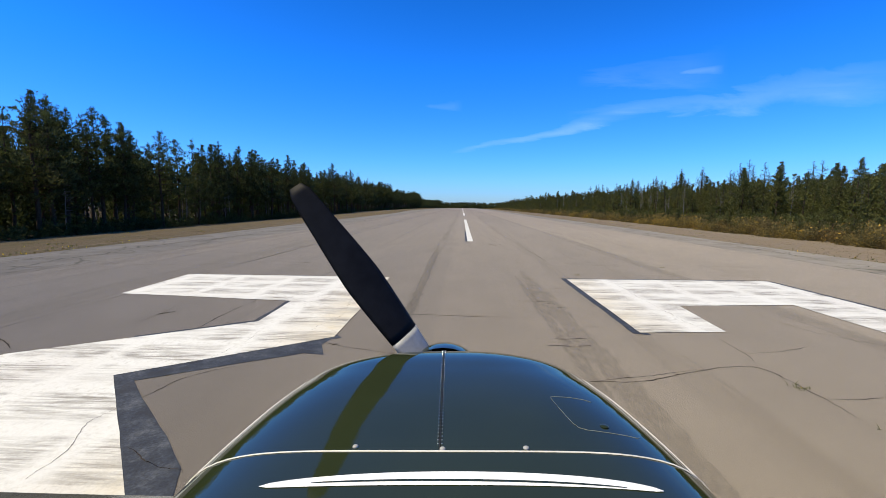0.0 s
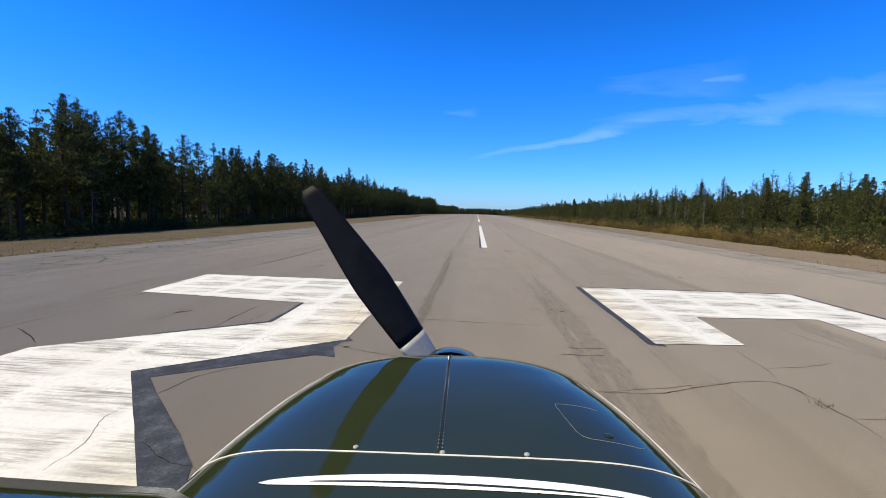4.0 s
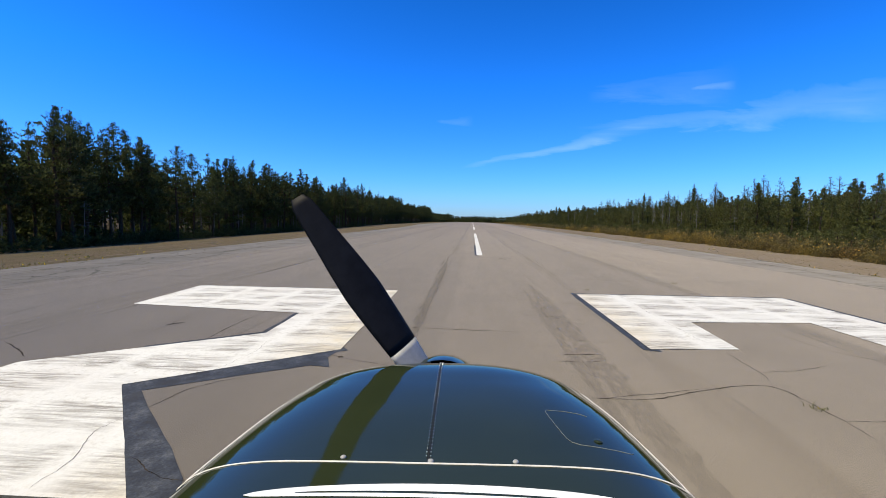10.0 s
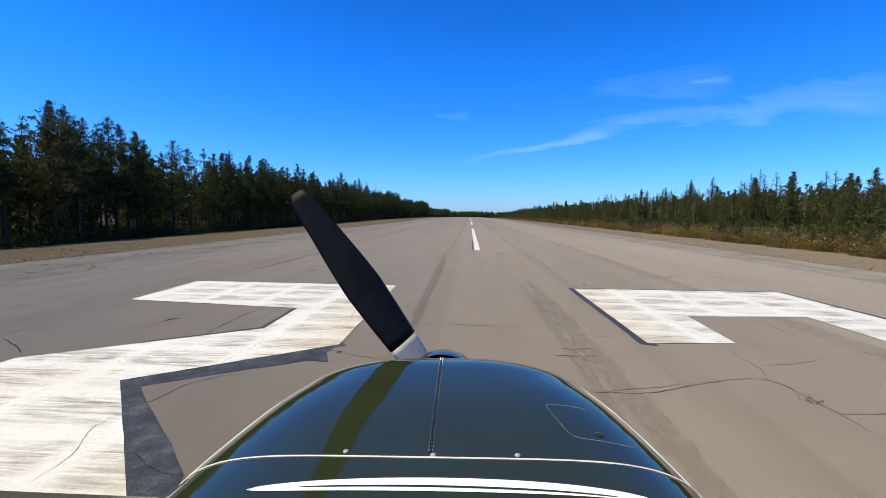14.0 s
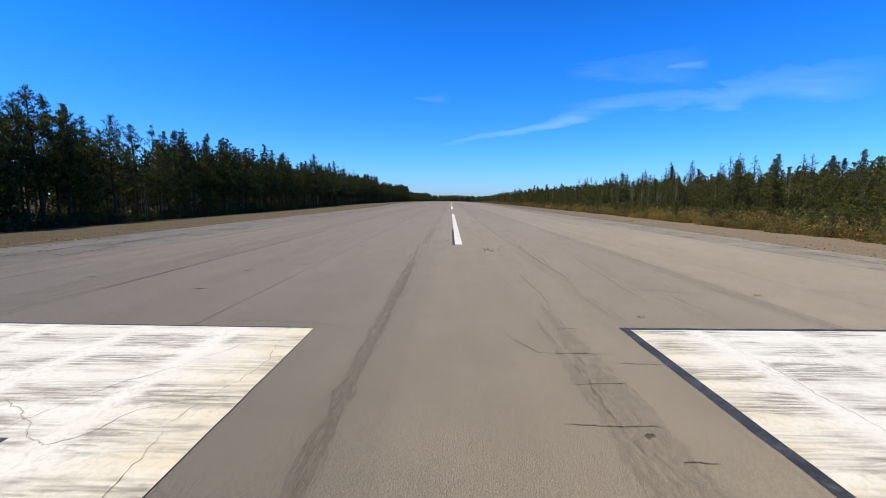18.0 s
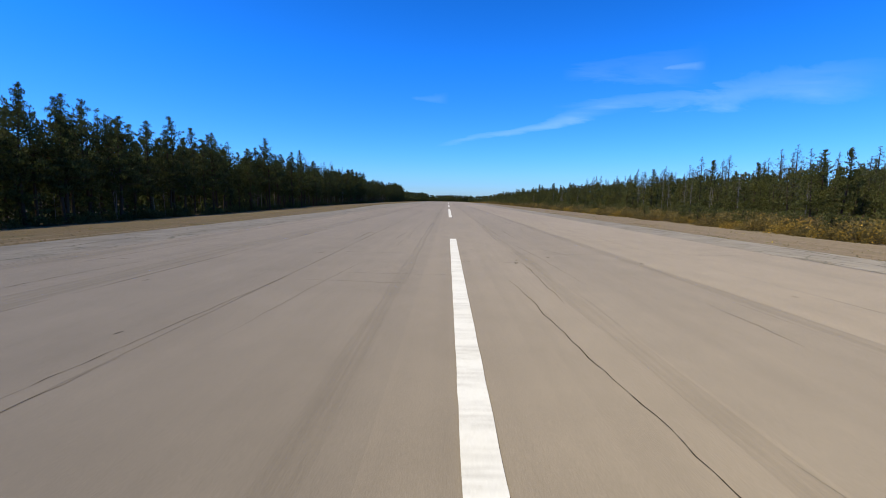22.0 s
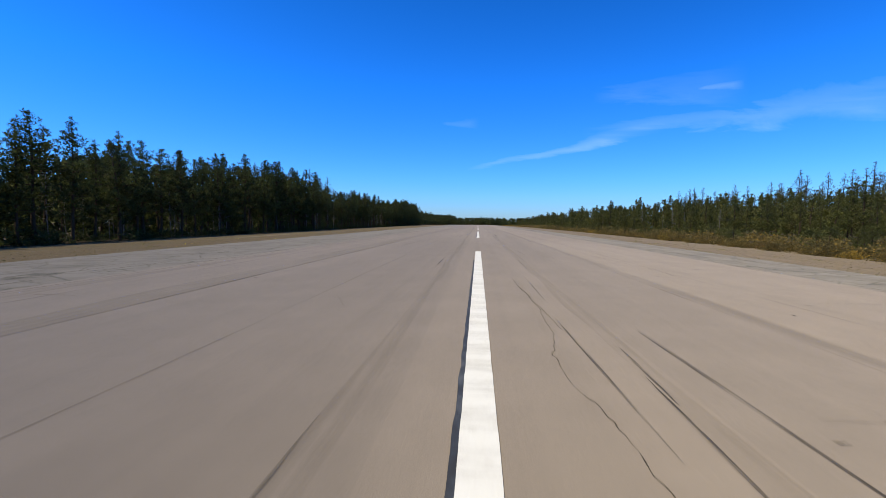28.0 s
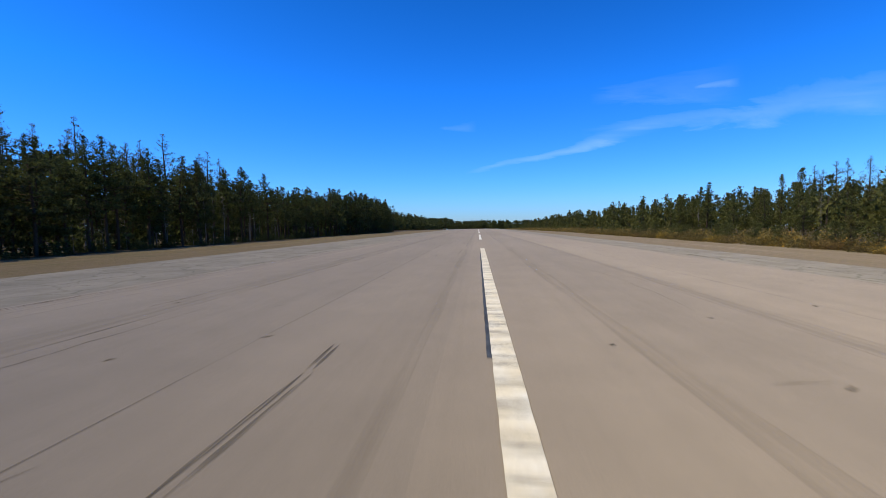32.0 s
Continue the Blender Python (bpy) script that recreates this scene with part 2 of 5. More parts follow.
def ground_material():
    a = Mat("dry_grass_ground", 0.95, spec=0.1, rough_diffuse=1.0)
    p = a.world_coord()
    fine = a.noise(p, 9, 5, 0.7)
    blot = a.noise(p, 0.35, 5, 0.6)
    c = a.ramp(blot, [(0.3, (0.145, 0.106, 0.068)), (0.5, (0.124, 0.096, 0.054)), (0.7, (0.078, 0.076, 0.032))])
    bands = a.noise(a.world_coord((0.55, 0.02, 1)), 1.0, 5, 0.6, 0.2)
    c = a.mix(a.ramp(bands, [(0.40, 0.0), (0.55, 0.8)]), c, (0.128, 0.098, 0.056))
    c = a.mix(a.ramp(bands, [(0.30, 0.7), (0.42, 0.0)]), c, (0.210, 0.172, 0.118))
    sx = a.n.new("ShaderNodeSeparateXYZ")
    a.l.new(p, sx.inputs[0])
    gravel = a.math("DIVIDE", a.math("SUBTRACT", a.math("ADD", sx.outputs["X"], a.math("MULTIPLY", blot, 6.0)), 12.0), 6.0, True)
    c = a.mix(a.math("MULTIPLY", gravel, 0.62), c, a.ramp(bands, [(0.35, (0.190, 0.155, 0.115)), (0.65, (0.150, 0.118, 0.078))]))   # stony on the gorse side
    c = a.mix(0.7, c, a.ramp(fine, [(0.3, 0.25), (0.7, 0.75)]), "OVERLAY")
    c = a.mix(0.5, c, a.ramp(a.noise(p, 34, 4, 0.7), [(0.3, 0.2), (0.7, 0.8)]), "OVERLAY")
    a.color(c)
    a.bump(fine, 0.8, 0.05)
    return a.m


def paint_material(name, wear, tint):
    """White road paint, rolled on in overlapping lanes and scuffed along the runway."""
    a = Mat(name, 0.7, spec=0.35)
    p = a.world_coord()
    warp = a.mix(0.34, p, a.noise(p, 1.3, 5, 0.7), "ADD")
    brush = a.noise(a.world_coord((1.3, 20.0, 1), (0, 0, radians(-3))), 1.0, 7, 0.72, 0.4)
    blot = a.noise(p, 0.75, 5, 0.6)
    patch = a.noise(a.world_coord((0.8, 1.25, 1)), 1.0, 2, 0.5)
    fine = a.noise(p, 45, 3, 0.7)
    sx = a.n.new("ShaderNodeSeparateXYZ")
    a.l.new(warp, sx.inputs[0])
    gx = a.math("ABSOLUTE", a.math("SUBTRACT", a.math("FRACT", a.math("DIVIDE", sx.outputs["X"], 1.42)), 0.5))
    gy = a.math("ABSOLUTE", a.math("SUBTRACT", a.math("FRACT", a.math("DIVIDE", sx.outputs["Y"], 0.78)), 0.5))
    lap = a.math("MULTIPLY", a.ramp(gx, [(0.05, 0.0), (0.16, 1.0)]), a.ramp(gy, [(0.09, 0.0), (0.22, 1.0)]))
    c = a.mix(a.ramp(blot, [(0.46, 0.0), (0.76, 0.55)]), (0.605, 0.605, 0.565), tint)
    near = a.math("SUBTRACT", 1.0, a.math("DIVIDE", a.math("SUBTRACT", a.math("ABSOLUTE", sx.outputs["X"]), 2.5), 0.95), True)
    soil = a.math("MULTIPLY", near, a.ramp(a.noise(p, 2.4, 5, 0.65), [(0.3, 0.25), (0.6, 1.0)]))
    c = a.mix(a.math("MULTIPLY", soil, 0.60 if wear > 0.5 else 0.0), c, (0.54, 0.45, 0.27))
    scuff = a.math("MULTIPLY", a.ramp(brush, [(0.42, wear), (0.57, 0.0)]), a.ramp(patch, [(0.36, 0.25), (0.56, 1.0)]))
    flake = a.ramp(a.noise(p, 13, 8, 0.78), [(0.50, 0.0), (0.66, 0.75 * wear)])
    c = a.mix(a.math("MULTIPLY", flake, a.ramp(patch, [(0.40, 0.2), (0.60, 0.9)])), c, (0.30, 0.28, 0.235))
    c = a.mix(a.math("MULTIPLY", scuff, lap), c, (0.21, 0.195, 0.165))
    c = a.mix(a.ramp(a.noise(p, 2.6, 6, 0.7), [(0.58, 0.0), (0.76, 0.4)]), c, (0.36, 0.34, 0.31))
    c = a.mix(0.35, c, a.ramp(fine, [(0.3, 0.38), (0.7, 0.6)]), "OVERLAY")
    a.color(c)
    a.bump(fine, 0.4, 0.004)
    return a.m


def sealed_material():
    a = Mat("black_sealant", 0.75, spec=0.35)
    p = a.world_coord()
    blot = a.noise(p, 3.5, 8, 0.78)
    c = a.ramp(blot, [(0.32, (0.014, 0.016, 0.020)), (0.50, (0.030, 0.035, 0.044)), (0.70, (0.085, 0.092, 0.102))])
    c = a.mix(0.7, c, a.ramp(a.noise(p, 38, 4, 0.7), [(0.32, 0.22), (0.7, 0.78)]), "OVERLAY")
    c = a.mix(a.ramp(a.noise(p, 1.6, 3), [(0.58, 0.0), (0.62, 0.7)]), c, (0.020, 0.021, 0.023))
    a.color(c)
    a.bump(a.noise(p, 50, 3), 0.4, 0.004)
    return a.m


def streak_material(name, col, density, scale):
    """Rubber or tar laid thinly: patchy along its length."""
    a = Mat(name, 0.85, spec=0.3)
    patch = a.noise(a.world_coord(scale), 1.0, 6, 0.68)
    a.color(col)
    a.alpha(a.ramp(patch, [(0.36, 0.0), (0.62, density)]))
    return a.m


def crack_material():
    a = Mat("open_crack", 0.95, spec=0.05)
    a.color(a.ramp(a.noise(a.world_coord(), 6, 4), [(0.3, (0.022, 0.019, 0.016)), (0.8, (0.075, 0.063, 0.050))]))
    a.alpha(a.ramp(a.noise(a.world_coord(), 2.2, 5, 0.65), [(0.34, 0.15), (0.56, 0.9)]))
    return a.m


def foliage_material(name, dark, light, tip=None, tip_share=0.0):
    a = Mat(name, 0.75, spec=0.2)
    r = a.island()
    c = a.mix(a.math("ADD", 0.18, a.math("MULTIPLY", r, 0.55)), dark, light)
    if tip:
        c = a.mix(a.math("LESS_THAN", r, tip_share), c, tip)
    c = a.mix(a.math("MULTIPLY", a.per_object(), 0.35), c, tuple(0.6 * x for x in dark))
    hue = a.noise(a.world_coord((1, 1, 0.35)), 0.17, 2)        # yellower and greyer trees among the green ones
    c = a.mix(a.ramp(hue, [(0.55, 0.0), (0.68, 0.6)]), c, a.mix(1.0, c, (1.28, 1.18, 0.80), "MULTIPLY"))
    c = a.mix(a.ramp(hue, [(0.32, 0.55), (0.44, 0.0)]), c, a.mix(1.0, c, (1.15, 0.88, 0.95), "MULTIPLY"))
    big = a.noise(a.world_coord(), 0.9, 3)
    c = a.mix(0.8, c, a.ramp(big, [(0.32, 0.24), (0.68, 0.76)]), "OVERLAY")
    a.color(c)
    tr = a.n.new("ShaderNodeBsdfTranslucent")
    a.l.new(c, tr.inputs["Color"])
    ms = a.n.new("ShaderNodeMixShader")
    ms.inputs[0].default_value = 0.42
    out = a.n["Material Output"]
    a.l.new(a.b.outputs[0], ms.inputs[1])
    a.l.new(tr.outputs[0], ms.inputs[2])
    a.l.new(ms.outputs[0], out.inputs["Surface"])
    return a.m


def bark_material(name, lo, hi):
    a = Mat(name, 0.9, spec=0.15)
    n = a.noise(a.coord((6, 6, 1.2)), 2.0, 5, 0.65)
    a.color(a.ramp(n, [(0.3, lo), (0.7, hi)]))
    a.bump(n, 0.8, 0.03)
    return a.m


def olive_paint_material():
    a = Mat("glossy_olive_paint", 0.10, spec=0.38)
    p = a.coord()
    n = a.noise(p, 3.0, 5, 0.6)
    a.color(a.ramp(n, [(0.3, (0.0180, 0.0250, 0.0105)), (0.7, (0.0220, 0.0300, 0.0130))]))
    dust = a.noise(p, 60, 3, 0.7)
    a.rough(a.ramp(dust, [(0.4, 0.045), (0.8, 0.10)]))
    a.bump(a.noise(p, 6, 2), 0.05, 0.01)
    return a.m


def plain_material(name, col, rough, metal=0.0, spec=0.5, vary=0.25, scale=12):
    a = Mat(name, rough, metal, spec)
    n = a.noise(a.coord(), scale, 4, 0.6)
    a.color(a.ramp(n, [(0.3, tuple(x * (1 - vary) for x in col)), (0.7, tuple(min(1, x * (1 + vary)) for x in col))]))
    a.bump(n, 0.12, 0.004)
    return a.m


M_ASPHALT, M_SHOULDER, M_GROUND = asphalt_material(), shoulder_material(), ground_material()
M_PAINT = paint_material("worn_white_paint", 1.0, (0.52, 0.492, 0.452))
M_STRIPE = paint_material("white_line_paint", 0.35, (0.54, 0.525, 0.455))
M_SEAL, M_CRACK = sealed_material(), crack_material()
M_RUBBER = streak_material("tyre_rubber", (0.040, 0.036, 0.031), 0.75, (16, 0.35, 1))
M_SEAM = streak_material("dark_seam", (0.065, 0.056, 0.045), 0.38, (3, 0.22, 1))
M_LANE = streak_material("faint_lane", (0.095, 0.080, 0.060), 0.13, (7, 0.12, 1))
M_WORN = streak_material("rubbered_lane", (0.070, 0.060, 0.050), 0.20, (22, 5, 1))
M_PINE = foliage_material("pine_needles", (0.022, 0.033, 0.012), (0.112, 0.130, 0.042))
M_PINE_R = foliage_material("young_pine_needles", (0.040, 0.050, 0.013), (0.180, 0.178, 0.050))
M_SPRUCE = foliage_material("spruce_needles", (0.060, 0.072, 0.044), (0.150, 0.158, 0.100))
M_GORSE = foliage_material("gorse_leaves", (0.070, 0.062, 0.021), (0.262, 0.198, 0.068), (0.44, 0.28, 0.05), 0.10)
M_GORSE_Y = foliage_material("flowering_gorse", (0.100, 0.084, 0.022), (0.30, 0.215, 0.060), (0.60, 0.38, 0.05), 0.34)
M_GRASS = foliage_material("verge_grass", (0.180, 0.148, 0.082), (0.29, 0.235, 0.130), (0.14, 0.15, 0.05), 0.12)
M_WEED = foliage_material("weed_leaves", (0.11, 0.12, 0.035), (0.21, 0.20, 0.07), (0.70, 0.52, 0.03), 0.10)
# needle litter, its colour darkened to stand in for the wood's shade
M_SHADED_LITTER = plain_material("shade_darkened_litter", (0.050, 0.040, 0.026), 0.95, spec=0.1, vary=0.5, scale=1.5)
M_BARK = bark_material("grey_bark", (0.030, 0.021, 0.013), (0.078, 0.056, 0.036))
M_DEAD = bark_material("bleached_wood", (0.10, 0.095, 0.088), (0.24, 0.225, 0.21))
M_OLIVE = olive_paint_material()
M_WHITE = plain_material("white_gloss_paint", (0.80, 0.80, 0.80), 0.15, vary=0.05)
M_BLADE = plain_material("black_blade_paint", (0.008, 0.008, 0.009), 0.6, spec=0.12, vary=0.4)
M_STEEL = plain_material("brushed_steel", (0.55, 0.55, 0.54), 0.32, 1.0, vary=0.1, scale=40)
M_TRIM = plain_material("pale_edge_trim", (0.62, 0.60, 0.54), 0.4, vary=0.15)
M_SHANK = plain_material("grey_blade_metal", (0.30, 0.30, 0.29), 0.5, vary=0.12, scale=30)
M_SCREEN = plain_material("dark_windscreen", (0.006, 0.016, 0.018), 0.03, spec=0.9, vary=0.1)
M_TYRE = plain_material("black_tyre_rubber", (0.018, 0.018, 0.018), 0.85)
M_LINE = plain_material("grey_panel_line", (0.15, 0.16, 0.14), 0.35)
M_GAP = plain_material("dark_panel_gap", (0.010, 0.010, 0.008), 0.7)

# ---------------------------------------------------------------- helpers
CURVE = 5.8e-6
EYE = 2.02                                           # the camera above the runway
RUN_L, RUN_R, PAVE_L, PAVE_R = -13.2, 12.4, -17.6, 15.3


def gz(y):
    """The ground falls away gently along the runway."""
    return -CURVE * y * y if y > 0 else 0.0


def pave_right(y):
    """The paved right edge, which moves out a little further on."""
    u = max(0.0, min(1.0, (y - 120) / 80))
    return PAVE_R + 1.3 * u * u * (3 - 2 * u)


def pave_left(y):
    """The pavement widens on the left side past the first hundred metres."""
    u = max(0.0, min(1.0, (y - 95) / 75))
    return PAVE_L + 0.1 - 4.1 * u * u * (3 - 2 * u)


def forest_left(y):
    """The foot of the tall forest."""
    return -43.0 - 7.0 * max(0.0, min(1.0, y / 465))


def scrub_right(y):
    """The foot of the gorse."""
    return 41.5


def land(x, y):
    """The height of the ground: level pavement, and verges that fall away to the woods on both sides."""
    t = max(0.0, min(1.0, y / 465))
    if x < 0:
        edge, pv = forest_left(y), pave_left(y)
        seen = 28.1 + 13.0 * t - 4.4 * max(0.0, min(1.0, (190 - y) / 60))
    else:
        edge, pv = scrub_right(y), pave_right(y)
        seen = 20.8 + 5.0 * t
    drop = EYE * (abs(edge) / seen - 1)
    u = max(0.0, min(1.0, (abs(x) - abs(pv)) / (abs(edge) - abs(pv))))
    return gz(y) - drop * u


def mesh_from(name, verts, tris, mats, mat_index=None, smooth=False):
    """A mesh from arrays of vertices and triangles."""
    verts = np.asarray(verts, dtype=np.float32)
    tris = np.asarray(tris, dtype=np.int32)
    me = bpy.data.meshes.new(name)
    me.vertices.add(len(verts))
    me.vertices.foreach_set("co", verts.ravel())
    me.loops.add(tris.size)
    me.loops.foreach_set("vertex_index", tris.ravel())
    me.polygons.add(len(tris))
    me.polygons.foreach_set("loop_start", np.arange(0, tris.size, 3, dtype=np.int32))
    me.polygons.foreach_set("loop_total", np.full(len(tris), 3, dtype=np.int32))
    for m in mats:
        me.materials.append(m)
    if mat_index is not None:
        me.polygons.foreach_set("material_index", np.asarray(mat_index, dtype=np.int32))
    if smooth:
        me.polygons.foreach_set("use_smooth", np.ones(len(tris), dtype=bool))
    me.update(calc_edges=True)
    return me


def part(name, bm, material, parent, label="", smooth=False):
    """Links a bmesh as one mesh object under a thing or a part."""
    me = bpy.data.meshes.new(name)
    if smooth:
        for fc in bm.faces:
            fc.smooth = True
    bm.to_mesh(me)
    bm.free()
    me.materials.append(material)
    ob = new(name, me)
    ob.parent = parent
    if label:
        ob["label"] = label
    return ob


def sheet(name, x0, x1, y0, y1, z, mat, nx=1, step=20.0, thick=0.0, edge=None):
    """A strip of ground that follows the runway's fall; edge gives its left side along y."""
    ys = np.arange(y0, y1 + step, step)
    bm = bmesh.new()
    grid, low = [], []
    for y in ys:
        xs = np.linspace(edge[0](y) if edge else x0, edge[1](y) if edge else x1, nx + 1)
        grid.append([bm.verts.new((x, y, gz(y) + z)) for x in xs])
        if thick:
            low.append([bm.verts.new((x, y, gz(y) + z - thick)) for x in (xs[0], xs[-1])])
    for j in range(len(ys) - 1):
        for i in range(nx):
            bm.faces.new((grid[j][i], grid[j][i + 1], grid[j + 1][i + 1], grid[j + 1][i]))
        if thick:
            bm.faces.new((grid[j][0], grid[j + 1][0], low[j + 1][0], low[j][0]))
            bm.faces.new((grid[j + 1][-1], grid[j][-1], low[j][1], low[j + 1][1]))
    me = bpy.data.meshes.new(name)
    bm.to_mesh(me)
    bm.free()
    me.materials.append(mat)
    return new(name, me)


def polygon(name, pts, z, mat, parent=None, label="", wob=0.0):
    """A flat painted patch with slightly uneven edges."""
    bm = bmesh.new()
    vs = []
    n = len(pts)
    for i in range(n):
        a, b = Vector(pts[i]), Vector(pts[(i + 1) % n])
        k = max(1, int((b - a).length / 0.25))
        for j in range(k):
            p = a.lerp(b, j / k)
            w = wob if j else 0.0
            q = noise.noise_vector((p.x * 2.3, p.y * 2.3, 0.5)) * w
            vs.append(bm.verts.new((p.x + q.x, p.y + q.y, z + gz(p.y))))
    f = bm.faces.new(vs)
    if f.normal.z < 0:
        f.normal_flip()
    bmesh.ops.triangulate(bm, faces=bm.faces[:])
    ob = part(name, bm, mat, parent, label)
    return ob


def ribbon_arrays(line, width, z, taper=True, rng=random, uneven=0.35):
    """Vertices and triangles of a thin flat band along a line of (x, y)."""
    v, t = [], []
    n = len(line)
    for i, (x, y) in enumerate(line):
        ax, ay = line[max(0, i - 1)]
        bx, by = line[min(n - 1, i + 1)]
        l = math.hypot(bx - ax, by - ay) or 1.0
        w = width * 0.5 * rng.uniform(1 - uneven, 1 + uneven * 0.7)
        if taper:
            w *= min(1.0, 0.25 + 3.0 * min(i, n - 1 - i) / n)
        nx, ny = -(by - ay) / l, (bx - ax) / l
        v += [(x + nx * w, y + ny * w, gz(y) + z), (x - nx * w, y - ny * w, gz(y) + z)]
        if i:
            k = 2 * i
            t += [(k - 2, k - 1, k), (k, k - 1, k + 1)]
    return v, t


def up_facing(v, t):
    v = np.asarray(v, float)
    out = []
    for a, b, c in t:
        n = np.cross(v[b] - v[a], v[c] - v[a])[2]
        out.append((a, b, c) if n >= 0 else (a, c, b))
    return out


# ---------------------------------------------------------------- ground and runway


def terrain(name, columns, y0, y1, step, z, mat):
    """A sheet that follows the land; columns gives its x places along y."""
    ys = np.arange(y0, y1 + step, step)
    bm = bmesh.new()
    rows = [[bm.verts.new((x, y, land(x, y) + z)) for x in columns(y)] for y in ys]
    for a, b in zip(rows, rows[1:]):
        for i in range(len(a) - 1):
            bm.faces.new((a[i], a[i + 1], b[i + 1], b[i]))
    me = bpy.data.meshes.new(name)
    bm.to_mesh(me)
    bm.free()
    me.materials.append(mat)
    return new(name, me)


def ground_columns(y):
    fl, pl, pr, fr = forest_left(y), pave_left(y), pave_right(y), scrub_right(y)
    out = [-1500, -300, fl - 30, fl - 6] + [fl + (pl - fl) * k / 5 for k in range(6)] + [pl + 3, 0, pr - 2]
    return out + [pr + (fr - pr) * k / 5 for k in range(6)] + [fr + 8, fr + 40, 300, 1500]


ground = tagged(terrain("ground", ground_columns, -300, 3600, 20, -0.10, M_GROUND), "dry grass and bare earth ground", "ground", kind="structure")
shoulder = tagged(sheet("shoulder", PAVE_L, PAVE_R, -120, 960, -0.012, M_SHOULDER, 2, 20, 0.12, (pave_left, pave_right)), "cracked weathered old asphalt shoulders", "shoulder", kind="structure")
runway = tagged(sheet("runway", RUN_L, RUN_R, -120, 950, 0.0, M_ASPHALT, 2, 20, 0.02), "worn brownish grey asphalt runway", "runway", kind="structure")

# dark sheets under both woods; forest shade is put into their colour
for columns in (lambda y: [-250, -120, forest_left(y) - 12, forest_left(y) - 0.4], lambda y: [scrub_right(y) + 2.5, 60, 80, 140, 270]):
    tagged(terrain("forest_floor", columns, -120, 1080, 20, -0.06, M_SHADED_LITTER), "needle litter under the trees, darkened in place of forest shade", "forest floor", kind="structure")

# painted numerals, 16.8 m long, and the dark patches round them
three = [(-8.32, 11.40), (-2.52, 11.37), (-2.46, 6.08), (-4.60, 4.50), (-2.5, 2.2), (-2.5, -5.3), (-8.2, -5.3), (-8.2, -2.4),
         (-4.1, -2.4), (-4.1, 1.2), (-6.64, 4.0), (-6.60, 5.07), (-4.02, 6.82), (-4.08, 8.36), (-8.14, 8.78)]
two = [(2.41, 11.50), (7.90, 11.62), (7.90, 4.2), (4.2, -2.4), (7.95, -2.4), (7.95, -5.3), (2.45, -5.3), (2.45, -2.2),
       (6.40, 4.6), (6.42, 8.78), (3.96, 8.53), (3.80, 6.76), (2.37, 6.62)]
num3 = polygon("runway_numeral", three, 0.009, M_PAINT, None, wob=0.008)
tagged(num3, "large worn white painted runway numeral 3", "runway marking", "runway numerals")
num2 = polygon("runway_numeral", two, 0.009, M_PAINT, None, wob=0.008)
tagged(num2, "large worn white painted runway numeral 2", "runway marking", "runway numerals")
polygon("sealant_patch", [(-4.70, 4.58), (-2.45, 6.20), (-2.33, 6.05), (-2.48, 5.96), (-2.53, 5.72), (-2.37, 5.33), (-2.66, 5.37), (-3.60, 4.79), (-4.25, 4.38),
                          (-3.62, 3.79), (-3.06, 3.29), (-2.66, 2.89), (-2.35, 2.30), (-2.28, -5.4), (-2.6, -5.4), (-2.6, 2.1)],
        0.005, M_SEAL, num3, "black sealant patch", 0.025)
polygon("sealant_patch", [(-8.35, 11.46), (-2.6, 11.43), (-2.6, 11.32), (-8.3, 11.34)], 0.005, M_SEAL, num3, "black sealant patch", 0.03)
polygon("sealant_patch", [(-4.17, 8.40), (-3.98, 8.38), (-3.93, 6.76), (-5.4, 5.76), (-5.5, 5.93), (-4.12, 6.88)], 0.005, M_SEAL, num3, "black sealant patch", 0.03)
polygon("sealant_patch", [(2.27, 11.61), (7.95, 11.73), (7.95, 11.5), (2.55, 11.4), (2.5, 6.5), (2.24, 6.58)], 0.005, M_SEAL, num2, "black sealant patch", 0.03)
polygon("sealant_patch", [(7.85, 11.6), (8.02, 11.6), (8.02, 4.1), (7.85, 4.1)], 0.005, M_SEAL, num2, "black sealant patch", 0.03)

# centreline stripes
STRIPE_Y0, STRIPE_STEP, STRIPE_LEN, STRIPE_W = 23.35, 60.96, 36.58, 0.37
for i in range(14):
    y0 = STRIPE_Y0 + STRIPE_STEP * i
    right = STRIPE_W / 2 - (0.05 if i == 0 else 0.0)
    pts = [(-STRIPE_W / 2, y0), (right, y0), (right, y0 + STRIPE_LEN), (-STRIPE_W / 2, y0 + STRIPE_LEN)]
    st = polygon("centreline_stripe", pts, 0.009, M_STRIPE if i != 4 else M_PAINT, None, wob=0.008)
    tagged(st, "long white painted centreline stripe on asphalt", "runway marking", "centreline stripes")
    side = -1 if i in (0, 2, 3, 4) else 1
    if i < 7:
        x, wide = side * (STRIPE_W / 2), 0.12 if i == 0 else 0.075
        ya, yb = (y0 - 0.1, y0 + 9.5) if i == 0 else (y0 + 2 + 3 * (i % 3), y0 + 30)
        if i == 1:
            ya, yb = y0 - 0.2, y0 + 2.2
        polygon("sealant_patch", [(x - side * 0.05, ya), (x + side * wide, ya), (x + side * wide * 0.8, yb), (x - side * 0.05, yb)], 0.005, M_SEAL, st, "black sealant edge", 0.02)


